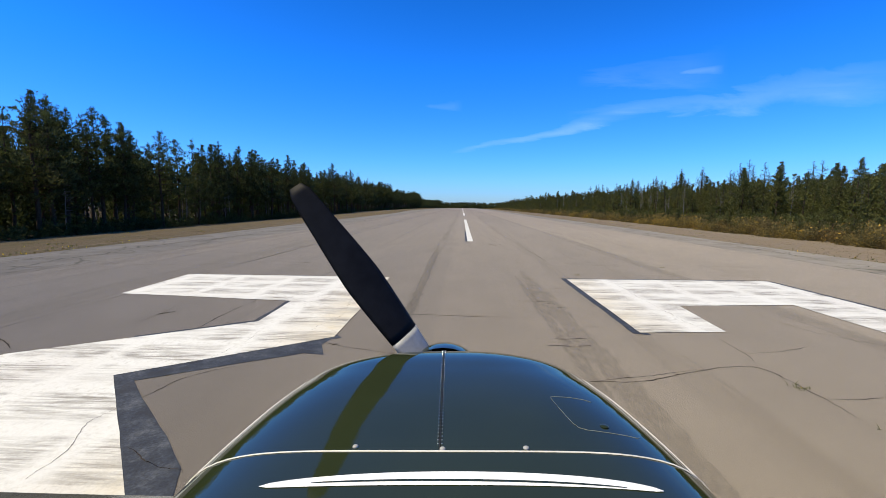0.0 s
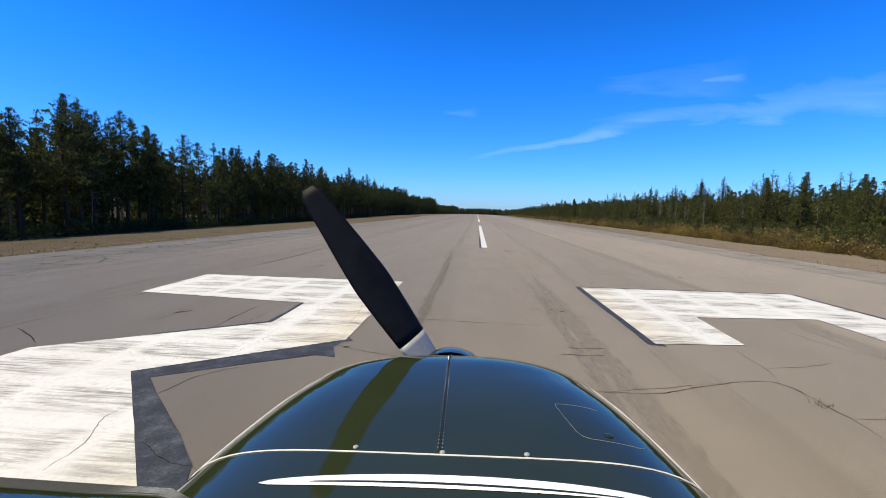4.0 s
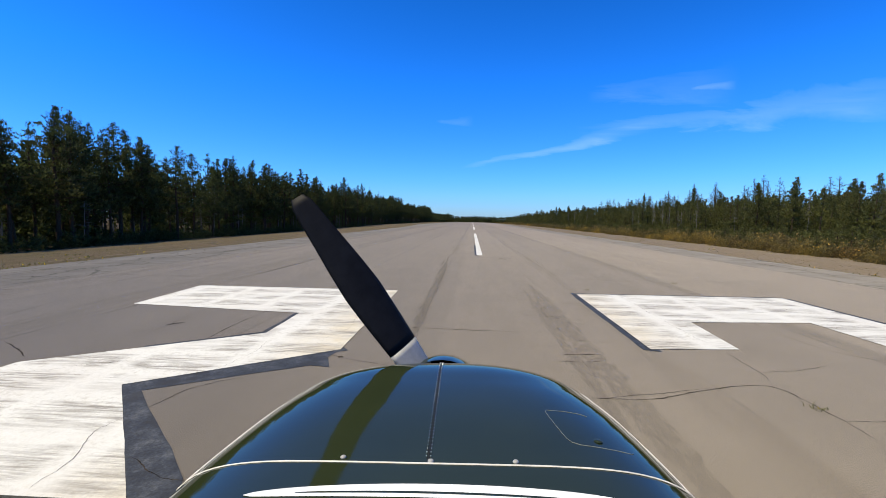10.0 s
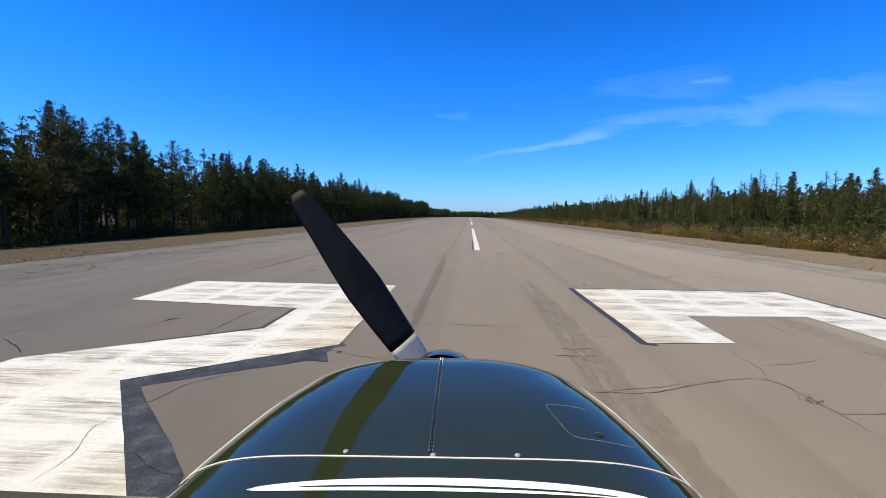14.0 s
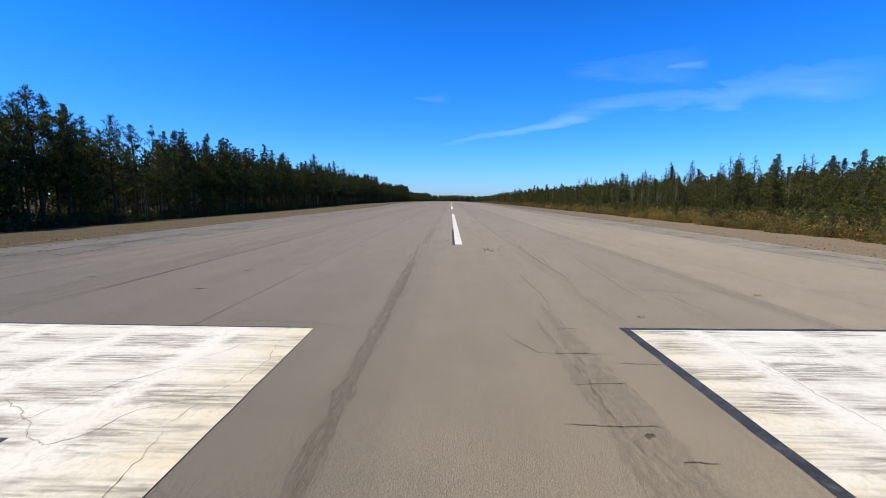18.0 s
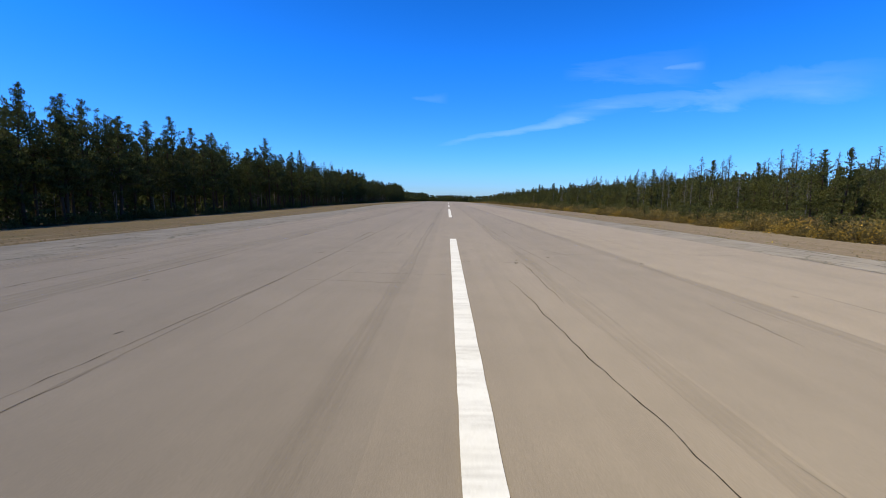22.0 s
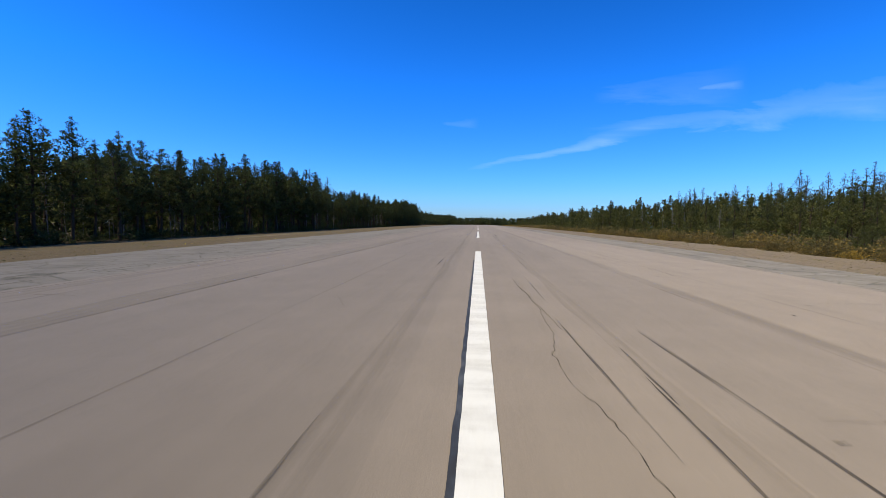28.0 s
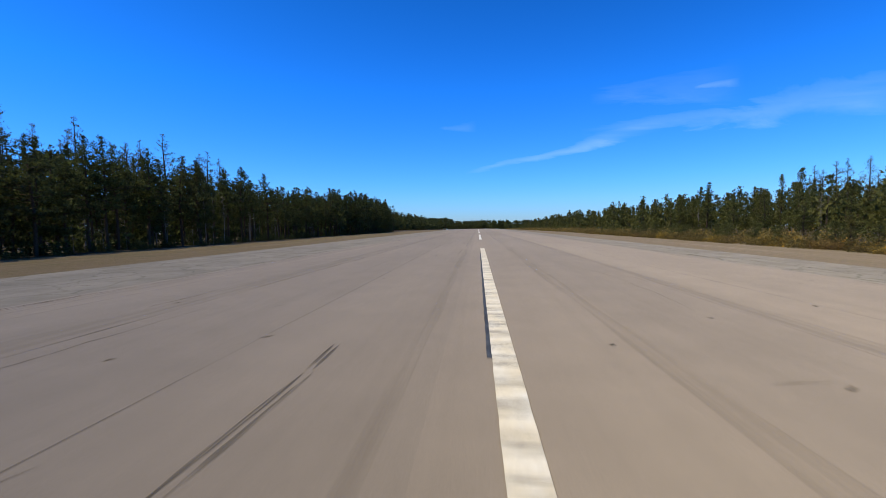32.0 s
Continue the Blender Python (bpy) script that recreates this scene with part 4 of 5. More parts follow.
def bush_arrays(seed, height, radius, tufts, count, size, width):
    rs = np.random.RandomState(seed)
    lobes = rs.randint(4, 8)
    bases, outs = [], []
    stems, st = [], []
    for _ in range(lobes):
        c = np.array([rs.uniform(-0.6, 0.6) * radius, rs.uniform(-0.6, 0.6) * radius, 0])
        hh, rr = height * rs.uniform(0.55, 1.0), radius * rs.uniform(0.4, 0.65)
        m = tufts // lobes
        d = unit(rs.normal(0, 1, (m, 3)) * np.array([1, 1, 0.9]))
        d[:, 2] = np.abs(d[:, 2])
        bp = c + d * np.array([rr, rr, hh]) * rs.uniform(0.65, 1.05, (m, 1))
        bases.append(bp)
        outs.append(d)
        for k in range(5):
            v, t = stick(c, c + d[k] * np.array([rr, rr, hh]) * 0.9, 0.02)
            o = len(stems)
            stems += [tuple(x) for x in v]
            st += [(a + o, b + o, e + o) for a, b, e in t]
    v, t = tuft_arrays(rs, np.concatenate(bases), np.concatenate(outs), count, size, width, up=0.5)
    return (np.array(stems), np.array(st)), (v, t)


def place(z_turn, s, sz, x, y, z):
    c, n = math.cos(z_turn) * s, math.sin(z_turn) * s
    return Matrix(((c, -n, 0, x), (n, c, 0, y), (0, 0, sz, z), (0, 0, 0, 1)))


def put(ob, x, y, s, sz, turn):
    """A copy of a tree or bush with its own size and turn."""
    made = copy_thing(ob, Matrix.Identity(4))
    made.matrix_basis = place(turn, s, sz, x, y, land(x, y) - 0.15)
    return made


def merged(name, items, mats, label, category):
    """Far growth joined into one mesh. items: (arrays, material index, matrix)."""
    V, T, I, o = [], [], [], 0
    for (v, t), mi, m in items:
        mm = np.array(m)
        V.append(v @ mm[:3, :3].T + mm[:3, 3])
        T.append(t + o)
        I.append(np.full(len(t), mi))
        o += len(v)
    ob = new(name, mesh_from(name, np.concatenate(V), np.concatenate(T), mats, np.concatenate(I)))
    return tagged(ob, label, category, kind="stuff")


trng = random.Random(21)
# pines of about 15 m for the forest's front, plainer ones for the rows behind, young pines and spruces
TALL = [pine(100 + k, 15.0, 3.4 + 0.45 * (k % 3), 0.17 + 0.05 * (k % 3), 66, 5, 17, 0.50, 0.28, 0.105) for k in range(6)]
WOOD = [pine(130 + k, 15.0, 3.1 + 0.4 * (k % 3), 0.05 + 0.03 * (k % 2), 60, 4, 12, 0.66, 0.42, 0.150) for k in range(5)]
MID = [pine(300 + k, 15.0, 3.5 + 0.3 * (k % 2), 0.08, 40, 3, 12, 0.68, 0.40, 0.145, False) for k in range(4)]
WOOD_MID = [pine(320 + k, 15.0, 3.3, 0.04, 36, 3, 9, 0.80, 0.48, 0.18, False) for k in range(4)]
FAR = [pine(340 + k, 15.0, 3.1, 0.06, 18, 2, 6, 1.2, 1.1, 0.42, False) for k in range(4)]
BACK = [pine(380 + k, 15.0, 3.6, 0.12, 10, 2, 5, 1.9, 1.9, 0.85, False) for k in range(3)]
LOW = [pine(200 + k, 4.0, 1.5 + 0.2 * (k % 3), 0.03, 34, 3, 13, 0.42, 0.24, 0.055) for k in range(5)]
SPIRE = [conifer(360 + k, 20.0, 3.3, 0.20, 105, 6, 3, 0.55, 0.085, 0.5, 0.85, True, False) for k in range(3)]
SNAG = [snag(400 + k, 10.0) for k in range(3)]
tall_trees = [tree_thing("shore_pine", a, M_PINE, "tall dark green pine at the edge of the forest", "pines along the runway") for a in TALL]
wood_trees = [tree_thing("shore_pine", a, M_PINE_R, "dense olive green pine standing behind the gorse scrub", "pines behind the scrub") for a in WOOD]
low_trees = [tree_thing("young_pine", a, M_PINE_R, "bushy green young pine behind the gorse", "young pines along the runway") for a in LOW]
spires = [tree_thing("spruce", a, M_SPRUCE, "thin sparse spruce rising above the pines", "spruces in the forest") for a in SPIRE]
snags = []
for a in SNAG:
    e = new("dead_tree")
    t = new("trunk", mesh_from("trunk", a[0], a[1], [M_DEAD]))
    t.parent = e
    snags.append(tagged(e, "bare bleached dead conifer among the pines", "tree", "dead trees"))
used = set()


def first_or_copy(lst, k, x, y, s, sz, turn):
    ob = lst[k]
    if ob in used:
        return put(ob, x, y, s, sz, turn)
    used.add(ob)
    ob.matrix_basis = place(turn, s, sz, x, y, land(x, y) - 0.15)
    return ob


def tall_height(y):
    """The forest's height along the runway: a tall clump near its start, then a low stretch."""
    h = 14.8
    for mid, half, add in ((50, 8, 0.8), (64, 8, -1.3), (14, 28, -3.0), (125, 50, 0.6), (298, 18, -1.2), (256, 30, 2.2), (206, 16, -0.8), (345, 25, 0.6), (460, 70, 3.2)):
        h += add * max(0.0, 1 - ((y - mid) / half) ** 2)
    return h


y = 4.0
while y < 500:                                       # the forest's front row
    h = tall_height(y) * trng.uniform(0.84, 1.04)
    first_or_copy(tall_trees, trng.randrange(6), forest_left(y) - trng.uniform(0.8, 4.2), y, h / 15 * trng.uniform(0.95, 1.3), h / 15, trng.uniform(0, 6.28))
    y += trng.uniform(1.9, 3.2) * (1.0 if y < 340 else 1.5)
for x, y, h, w in ((-46.5, 109, 16.4, 1.05), (-46, 117, 13.8, 1.0), (-44.2, 141.5, 17.2, 1.05), (-44.5, 165, 17.0, 0.95), (-44.5, 157, 15.6, 1.1), (-43.8, 176, 14.9, 1.1),
                   (-51, 254, 16.8, 0.9), (-50, 249, 16.4, 0.9), (-50, 268, 15.2, 0.95), (-54, 99, 14.6, 1.0), (-60, 72, 16.2, 0.9), (-50, 51, 15.4, 0.9),
                   (-50, 48, 15.8, 0.9), (-49, 45.5, 15.4, 1.0), (-48, 55, 15.4, 1.0), (-48, 205, 14.6, 1.0), (-52, 232, 16.0, 0.9), (-46, 88, 14.6, 1.0)):
    put(tall_trees[trng.randrange(6)], x, y, h / 15 * w, h / 15, trng.uniform(0, 6.28))           # those that overtop the rest
for k in range(30):                                  # a stand of old spruces behind the pines
    y = trng.uniform(335, 440)
    h = trng.uniform(23, 33)
    first_or_copy(spires, k % 3, trng.uniform(-122, -92), y, h / 20 * trng.uniform(0.9, 1.25), h / 20, trng.uniform(0, 6.28))

y = 30.0
while y < 470:                                       # the pine wood on the other side, behind a belt of scrub
    h = trng.uniform(9.0, 13.4) * (1 + 0.14 * max(0, min(1, (y - 250) / 150))) * (1.0 if trng.random() < 0.78 else 1.28)
    first_or_copy(wood_trees, trng.randrange(5), trng.uniform(79, 100), y, h / 15 * trng.uniform(0.95, 1.35), h / 15, trng.uniform(0, 6.28))
    if trng.random() < 0.30:
        s = trng.uniform(0.8, 1.25)
        first_or_copy(snags, trng.randrange(3), trng.uniform(78, 92), y, s * 1.3, s, trng.uniform(0, 6.28))
    y += trng.uniform(3.8, 5.6)
for x, y, h in ((84.5, 116, 16.2), (86, 118, 15.0), (81.5, 126, 15.2), (95, 147, 17.4), (97, 149, 15.4), (101, 119, 15.6), (103, 121, 16.4), (106, 123, 15.0), (98, 170, 14.6), (106, 210, 20.5)):
    put(wood_trees[trng.randrange(5)], x, y, h / 15 * 1.2, h / 15, trng.uniform(0, 6.28))
for k in range(76):                                  # spruces that top the wood
    y = trng.uniform(190, 460) if k < 70 else trng.uniform(120, 190)
    h = trng.uniform(20, 27.5) if k < 70 else trng.uniform(13, 17)
    put(spires[k % 3], trng.uniform(132, 160) if k < 70 else trng.uniform(104, 128), y, h / 20 * trng.uniform(0.9, 1.2), h / 20, trng.uniform(0, 6.28))
for k in range(150):                                 # young pines in the scrub
    y = 24 + 400 * (k + trng.random()) / 150
    s = trng.uniform(0.55, 1.05)
    first_or_copy(low_trees, trng.randrange(5), scrub_right(y) + trng.choice((trng.uniform(2.0, 6.0), trng.uniform(6, 34))), y, s * 1.25, s, trng.uniform(0, 6.28))

far = []


def far_tree(x, y, h, forms=FAR, wide=1.0, mat=0):
    a = forms[trng.randrange(len(forms))]
    m = place(trng.uniform(0, 6.28), wide * h / 15 * trng.uniform(0.95, 1.3), h / 15, x, y, land(x, y) - 0.25)
    far.append((a[0], 2, m))
    far.append((a[1], mat, m))


y = 2.0
while y < 508:                                       # rows behind the forest's front
    for row in range(1, 4):
        far_tree(forest_left(y) - (4.4 * row - 1.0 + trng.uniform(0, 3.6)), y + trng.uniform(-1.2, 1.2), tall_height(y) * (trng.uniform(0.80, 1.03) if row < 2 else trng.uniform(0.74, 0.92)), MID if row < 2 and y < 380 else FAR)
    if y > 430:
        far_tree(forest_left(y) - trng.uniform(0, 2), y, tall_height(y) * trng.uniform(0.85, 1.05), MID)
    y += trng.uniform(2.6, 3.8)
y = 26.0
while y < 1000:                                      # and behind the pine wood
    for row in range(5):
        far_tree(84 + 13 * row + trng.uniform(0, 13), y + trng.uniform(-2, 2), (trng.uniform(10.5, 14) + 0.9 * row) * (1 + 0.20 * max(0, min(1, (y - 230) / 200))), WOOD_MID if row < 2 and y < 360 else FAR, 1.15, 1)
    if y > 440:
        far_tree(trng.uniform(74, 90), y, trng.uniform(11, 17), FAR, 1.3, 1)
    y += trng.uniform(3.8, 5.6) * (1 + y / 420)
y = 530.0
while y < 1090:                                      # beyond the clearing
    for row in range(4):
        far_tree(-84 - 9 * row - trng.uniform(0, 10) + (y - 540) * 0.02, y, trng.uniform(16, 21), FAR, 1.5)
    y += trng.uniform(5, 8)
for x0, x1, h0, h1 in ((-230, -66, 12.5, 16.0), (150, 250, 14.0, 19.0)):  # the woods go on behind on both sides
    for k in range(330):
        y = trng.uniform(-60, 520)
        far_tree(trng.uniform(x0, x1), y, trng.uniform(h0, h1), BACK, 1.5, 0 if x0 < 0 else 1)
for k in range(520):                                 # the woods that close the view, highest on the left
    x = trng.uniform(-330, 260)
    far_tree(x, trng.uniform(1085, 1230), trng.uniform(15.5, 19.0) + (6.0 if x < -60 else 0.0), FAR, 2.4)
merged("far_woods", far, [M_PINE, M_PINE_R, M_BARK], "dense dark conifer woods receding into the distance", "woods")

# gorse along the verge
GORSE = [bush_arrays(500 + k, 1.75, 1.9, 420, 4, 0.12, 0.050) for k in range(6)]
gorse = []
for k, a in enumerate(GORSE):
    e = new("gorse_bush")
    stems = new("stem", mesh_from("stem", a[0][0], a[0][1], [M_BARK]))
    leaves = new("foliage", mesh_from("foliage", a[1][0], a[1][1], [M_GORSE_Y if k >= 4 else M_GORSE]))
    stems.parent = leaves.parent = e
    tagged(stems, kind="stuff")
    lab = "gorse bush thick with yellow flowers" if k >= 4 else "olive green gorse bush with sparse flowers"
    gorse.append(tagged(e, lab, "bush", "gorse along the verge"))
y = 22.0
while y < 440:
    k = trng.randrange(6) if trng.random() < 0.35 else trng.randrange(4)
    s = trng.uniform(0.65, 1.25)
    first_or_copy(gorse, k, scrub_right(y) + trng.uniform(0.0, 3.2), y, s, s * trng.uniform(0.85, 1.15), trng.uniform(0, 6.28))
    y += trng.uniform(1.1, 2.0) * (1 + y / 900)
BRUSH = [bush_arrays(520 + k, 1.6, 1.7, 160, 3, 0.16, 0.075) for k in range(4)]
brush, scrub = [], []
y = 18.0
while y < 900:
    for lo, hi, s0, s1, lst in ((2.5, 6.5, 0.9, 1.5, brush), (6, 18, 1.0, 1.7, brush), (8, 26, 1.0, 1.8, brush), (26, 44, 1.2, 2.4, scrub)):
        a = BRUSH[trng.randrange(4)]
        s, x = trng.uniform(s0, s1), scrub_right(y) + trng.uniform(lo, hi)
        lst.append((a[1], 0, place(trng.uniform(0, 6.28), s * 1.2, s, x, y, land(x, y) - 0.15)))
    if y > 400:
        a = BRUSH[trng.randrange(4)]
        x = scrub_right(y) + trng.uniform(0, 2.5)
        brush.append((a[1], 0, place(trng.uniform(0, 6.28), 1.2, 1.0, x, y, land(x, y) - 0.15)))
    y += trng.uniform(1.6, 2.6) * (1 + max(0, y - 60) / 150)
merged("gorse_thicket", brush, [M_GORSE], "olive brown gorse thicket under the pines", "shrubs")
merged("scrub", scrub, [M_PINE_R], "dark green scrub between the gorse and the pines", "shrubs")
under = []
y = 0.0
while y < 505:
    for lo, hi, s0, s1 in ((-1.6, 0.2, 0.7, 1.25), (-4.5, -1.5, 0.9, 1.6), (-9, -4, 1.2, 2.4)):
        a = BRUSH[trng.randrange(4)]
        s, x = trng.uniform(s0, s1), forest_left(y) + trng.uniform(lo, hi)
        under.append((a[1], 0, place(trng.uniform(0, 6.28), s, s, x, y, land(x, y) - 0.15)))
    y += trng.uniform(1.5, 2.5) * (1 + y / 150)
merged("forest_undergrowth", under, [M_PINE], "dark undergrowth at the foot of the pines", "shrubs")
dead = []
for k in range(150):                                 # grey dead limbs and stems inside the forest's edge
    y = trng.uniform(20, 420)
    x = forest_left(y) - trng.uniform(1.0, 7.5)
    a = SNAG[trng.randrange(3)]
    s = trng.uniform(0.45, 0.95)
    dead.append((a, 0, place(trng.uniform(0, 6.28), s * 1.5, s, x, y, land(x, y) - 0.15)))
merged("dead_limbs", dead, [M_DEAD], "grey dead limbs and thin stems among the trunks", "branches")

# grass and weeds of the verges
rs = np.random.RandomState(5)


def verge_points(n, share_left, ymax, power, hug):
    """Places on the two verges, thickest near the runway's start."""
    out = np.empty((n, 3))
    for i in range(n):
        y = 4 + rs.uniform() ** power * ymax
        u = rs.uniform() ** hug
        x = pave_left(y) - 0.1 + (forest_left(y) - pave_left(y)) * u if rs.uniform() < share_left else pave_right(y) + 0.1 + (scrub_right(y) - pave_right(y)) * u
        out[i] = x, y, land(x, y) - 0.1
    return out


gb = verge_points(16000, 0.6, 260, 1.25, 3.5)
v, t = tuft_arrays(rs, gb, np.repeat(np.array([[0, 0, 1.0]]), len(gb), 0), 3, 0.05, 0.022, up=0.5, spread=0.7)
tagged(new("verge_grass", mesh_from("verge_grass", v, t, [M_GRASS])), "dry tufted grass along the pavement edge", "grass", kind="stuff")
wb = np.repeat(verge_points(300, 0.6, 280, 1.2, 5.0), 14, 0) + rs.normal(0, 0.30, (300 * 14, 3)) * np.array([1, 2.2, 0.1])
v, t = tuft_arrays(rs, wb, np.repeat(np.array([[0, 0, 1.0]]), len(wb), 0), 3, 0.075, 0.022, up=0.4)
tagged(new("verge_weeds", mesh_from("verge_weeds", v, t, [M_WEED])), "low green weeds with yellow flowers in the verge", "weeds", kind="stuff")
for wx, wy, s in ((3.30, 4.62, 0.55), (3.42, 3.72, 0.5), (-1.2, 33.0, 0.5), (6.2, 14.0, 0.5), (2.9, 12.2, 0.4)):
    b = np.repeat(np.array([[wx, wy, 0.01 + gz(wy)]]), 12, 0) + rs.normal(0, 0.07 * s, (12, 3)) * np.array([1.2, 0.8, 0.1])
    v, t = tuft_arrays(rs, b, np.repeat(np.array([[0, 0, 1.0]]), 12, 0), 3, 0.085 * s, 0.009 * s, up=-0.2, spread=0.9)
    tagged(new("weed", mesh_from("weed", v, t, [M_WEED])), "small straggling weed in a runway crack", "weed", "weeds on the runway")

# ---------------------------------------------------------------- the aircraft's nose
NOSE_YAW, NOSE_ROLL = 0.028, 0.033                     # the aircraft stands a little askew
AX = -0.567                                          # its centre plane
plane = tagged(new("light_aircraft"), "light aircraft with a glossy olive green nose and a two-bladed propeller", "aircraft")


def lerp_table(table, s):
    """Smooth (cubic) values between the table's rows."""
    k = 0
    while k < len(table) - 2 and s > table[k + 1][0]:
        k += 1
    p, q = table[k], table[k + 1]
    h = q[0] - p[0]
    u = min(1.0, max(0.0, (s - p[0]) / h))
    o, r = table[max(0, k - 1)], table[min(len(table) - 1, k + 2)]
    out = []
    for i in range(1, len(p)):
        m0 = (q[i] - o[i]) / (q[0] - o[0]) * h
        m1 = (r[i] - p[i]) / (r[0] - p[0]) * h
        out.append((2 * u ** 3 - 3 * u * u + 1) * p[i] + (u ** 3 - 2 * u * u + u) * m0 + (3 * u * u - 2 * u ** 3) * q[i] + (u ** 3 - u * u) * m1)
    return out


# stations along the nose: y, half width, top, half height, squareness
NOSE = [(-0.60, 0.600, 1.532, 0.45, 5.2), (0.40, 0.600, 1.531, 0.45, 5.4), (0.82, 0.585, 1.517, 0.435, 5.6), (1.10, 0.565, 1.516, 0.395, 4.7),
        (1.25, 0.550, 1.514, 0.370, 4.0), (1.40, 0.527, 1.507, 0.345, 3.3), (1.50, 0.460, 1.480, 0.290, 2.6), (1.56, 0.350, 1.425, 0.190, 2.3)]


def skew(p):
    """From the aircraft's own axes to its stand on the runway."""
    return Vector((p[0] - NOSE_YAW * (p[1] - 0.81), p[1], p[2] + NOSE_ROLL * (p[0] - AX)))


def nose_point(y, a, lift=0.0):
    """A point of the nose's skin; a: 0 at the top, positive to the right."""
    w, top, hh, n = lerp_table(NOSE, y)
    c, s = math.cos(a), math.sin(a)
    r = (abs(c) ** n + abs(s) ** n) ** (-1 / n)
    zc = top - hh
    return skew((AX + (w + lift) * r * s, y, zc + (hh + lift) * r * c))


def skin(ys, a0, a1, na, lift=0.0, close_front=False):
    bm = bmesh.new()
    rows = []
    for y in ys:
        rows.append([bm.verts.new(nose_point(y, a0 + (a1 - a0) * i / na, lift)) for i in range(na + 1)])
    for j in range(len(rows) - 1):
        for i in range(na):
            bm.faces.new((rows[j][i], rows[j][i + 1], rows[j + 1][i + 1], rows[j + 1][i]))
    if close_front:
        bm.faces.new(rows[-1])
    bmesh.ops.remove_doubles(bm, verts=bm.verts[:], dist=1e-5)
    bmesh.ops.recalc_face_normals(bm, faces=bm.faces[:])
    return bm


def band(ys, angles, lift, half):
    """A raised rounded bead along a path on the skin, given as (y, angle) pairs."""
    bm = bmesh.new()
    prev = None
    pts = [nose_point(y, a, lift) for y, a in zip(ys, angles)]
    for i, p in enumerate(pts):
        d = (pts[min(i + 1, len(pts) - 1)] - pts[max(i - 1, 0)]).normalized()
        up = (p - Vector((AX, p.y, 1.1))).normalized()
        sd = d.cross(up).normalized()
        ring = [bm.verts.new(p + sd * half * k + up * half * m) for k, m in ((-1, -0.6), (-0.6, 0.5), (0.6, 0.5), (1, -0.6))]
        if prev:
            for k in range(3):
                bm.faces.new((prev[k], prev[k + 1], ring[k + 1], ring[k]))
        prev = ring
    bmesh.ops.recalc_face_normals(bm, faces=bm.faces[:])
    return bm


front_ys = [0.811 + (1.552 - 0.811) * i / 40 for i in range(41)]
back_ys = [-0.6, -0.2, 0.2, 0.45, 0.60, 0.66, 0.70, 0.74, 0.77, 0.805]
PI = math.pi
cowl_l = part("top_cowl_panel", skin(front_ys, -PI * 0.52, -0.004, 60), M_OLIVE, plane, smooth=True)
cowl_r = part("top_cowl_panel", skin(front_ys, 0.004, PI * 0.52, 60), M_OLIVE, plane, smooth=True)
part("lower_cowl", skin(front_ys, PI * 0.525, PI * 1.475, 60), M_OLIVE, plane, smooth=True)
part("boot_cowl", skin(back_ys, -PI, PI, 120), M_OLIVE, plane, smooth=True)
bm = skin([1.548, 1.552], -PI, PI, 60, -0.004, True)
part("nose_bowl_face", bm, M_GAP, plane)
N = 90
part("edge_bead", band([0.808] * N, [-PI * 0.52 + PI * 1.04 * i / (N - 1) for i in range(N)], 0.0012, 0.0018), M_TRIM, plane, "pale edge strip between cowl and fuselage", True)
part("panel_seam", band(front_ys[:39], [0.0] * 39, 0.0, 0.0014), M_GAP, plane, "dark riveted centre hinge", True)
for side, cowl in ((-1, cowl_l), (1, cowl_r)):
    for a, half in ((0.272, 0.0024), (0.292, 0.0030)):
        part("edge_bead", band(front_ys[:37], [side * PI * (a - 0.020 * (1 - i / 36)) for i in range(37)], 0.001, half), M_TRIM, cowl, "pale edge strip", True)


def dome(r, h, seg=14):
    bm = bmesh.new()
    bmesh.ops.create_uvsphere(bm, u_segments=seg, v_segments=8, radius=1)
    bmesh.ops.scale(bm, vec=(r, r, h), verts=bm.verts[:])
    return bm


def skin_matrix(y, a, lift=0.001):
    p = nose_point(y, a, lift)
    n = (nose_point(y, a + 0.01) - nose_point(y, a - 0.01)).cross(nose_point(y + 0.01, a) - nose_point(y - 0.01, a)).normalized()
    if n.z < 0:
        n = -n
    return Matrix.Translation(p) @ n.to_track_quat("Z", "Y").to_matrix().to_4x4()


def angle_at(y, dx):
    """The skin's angle at a sideways distance from the centre."""
    lo, hi = 0.0, 1.55
    for _ in range(30):
        m = (lo + hi) / 2
        if nose_point(y, m).x - AX + NOSE_YAW * (y - 0.81) < abs(dx):
            lo = m
        else:
            hi = m
    return math.copysign((lo + hi) / 2, dx)


for dx, yy in ((-0.180, 0.824), (0.180, 0.820), (0.006, 0.816)):
    s = part("screw", dome(0.0065, 0.004), M_SHANK, plane, "bright screw head", True)
    s.matrix_basis = skin_matrix(yy, angle_at(yy, dx))
rivet_mesh = None
for i in range(44):                                   # rivets of the centre hinge
    yy = 0.835 + i * 0.0150
    for dx in (-0.0045, 0.0045):
        if rivet_mesh is None:
            rv = part("rivet", dome(0.0017, 0.0013, 6), M_STEEL, cowl_l)
            rivet_mesh = rv.data
        else:
            rv = new("rivet", rivet_mesh)
            rv.parent = cowl_l if dx < 0 else cowl_r
        rv.matrix_basis = skin_matrix(yy, angle_at(yy, dx), 0.0015)

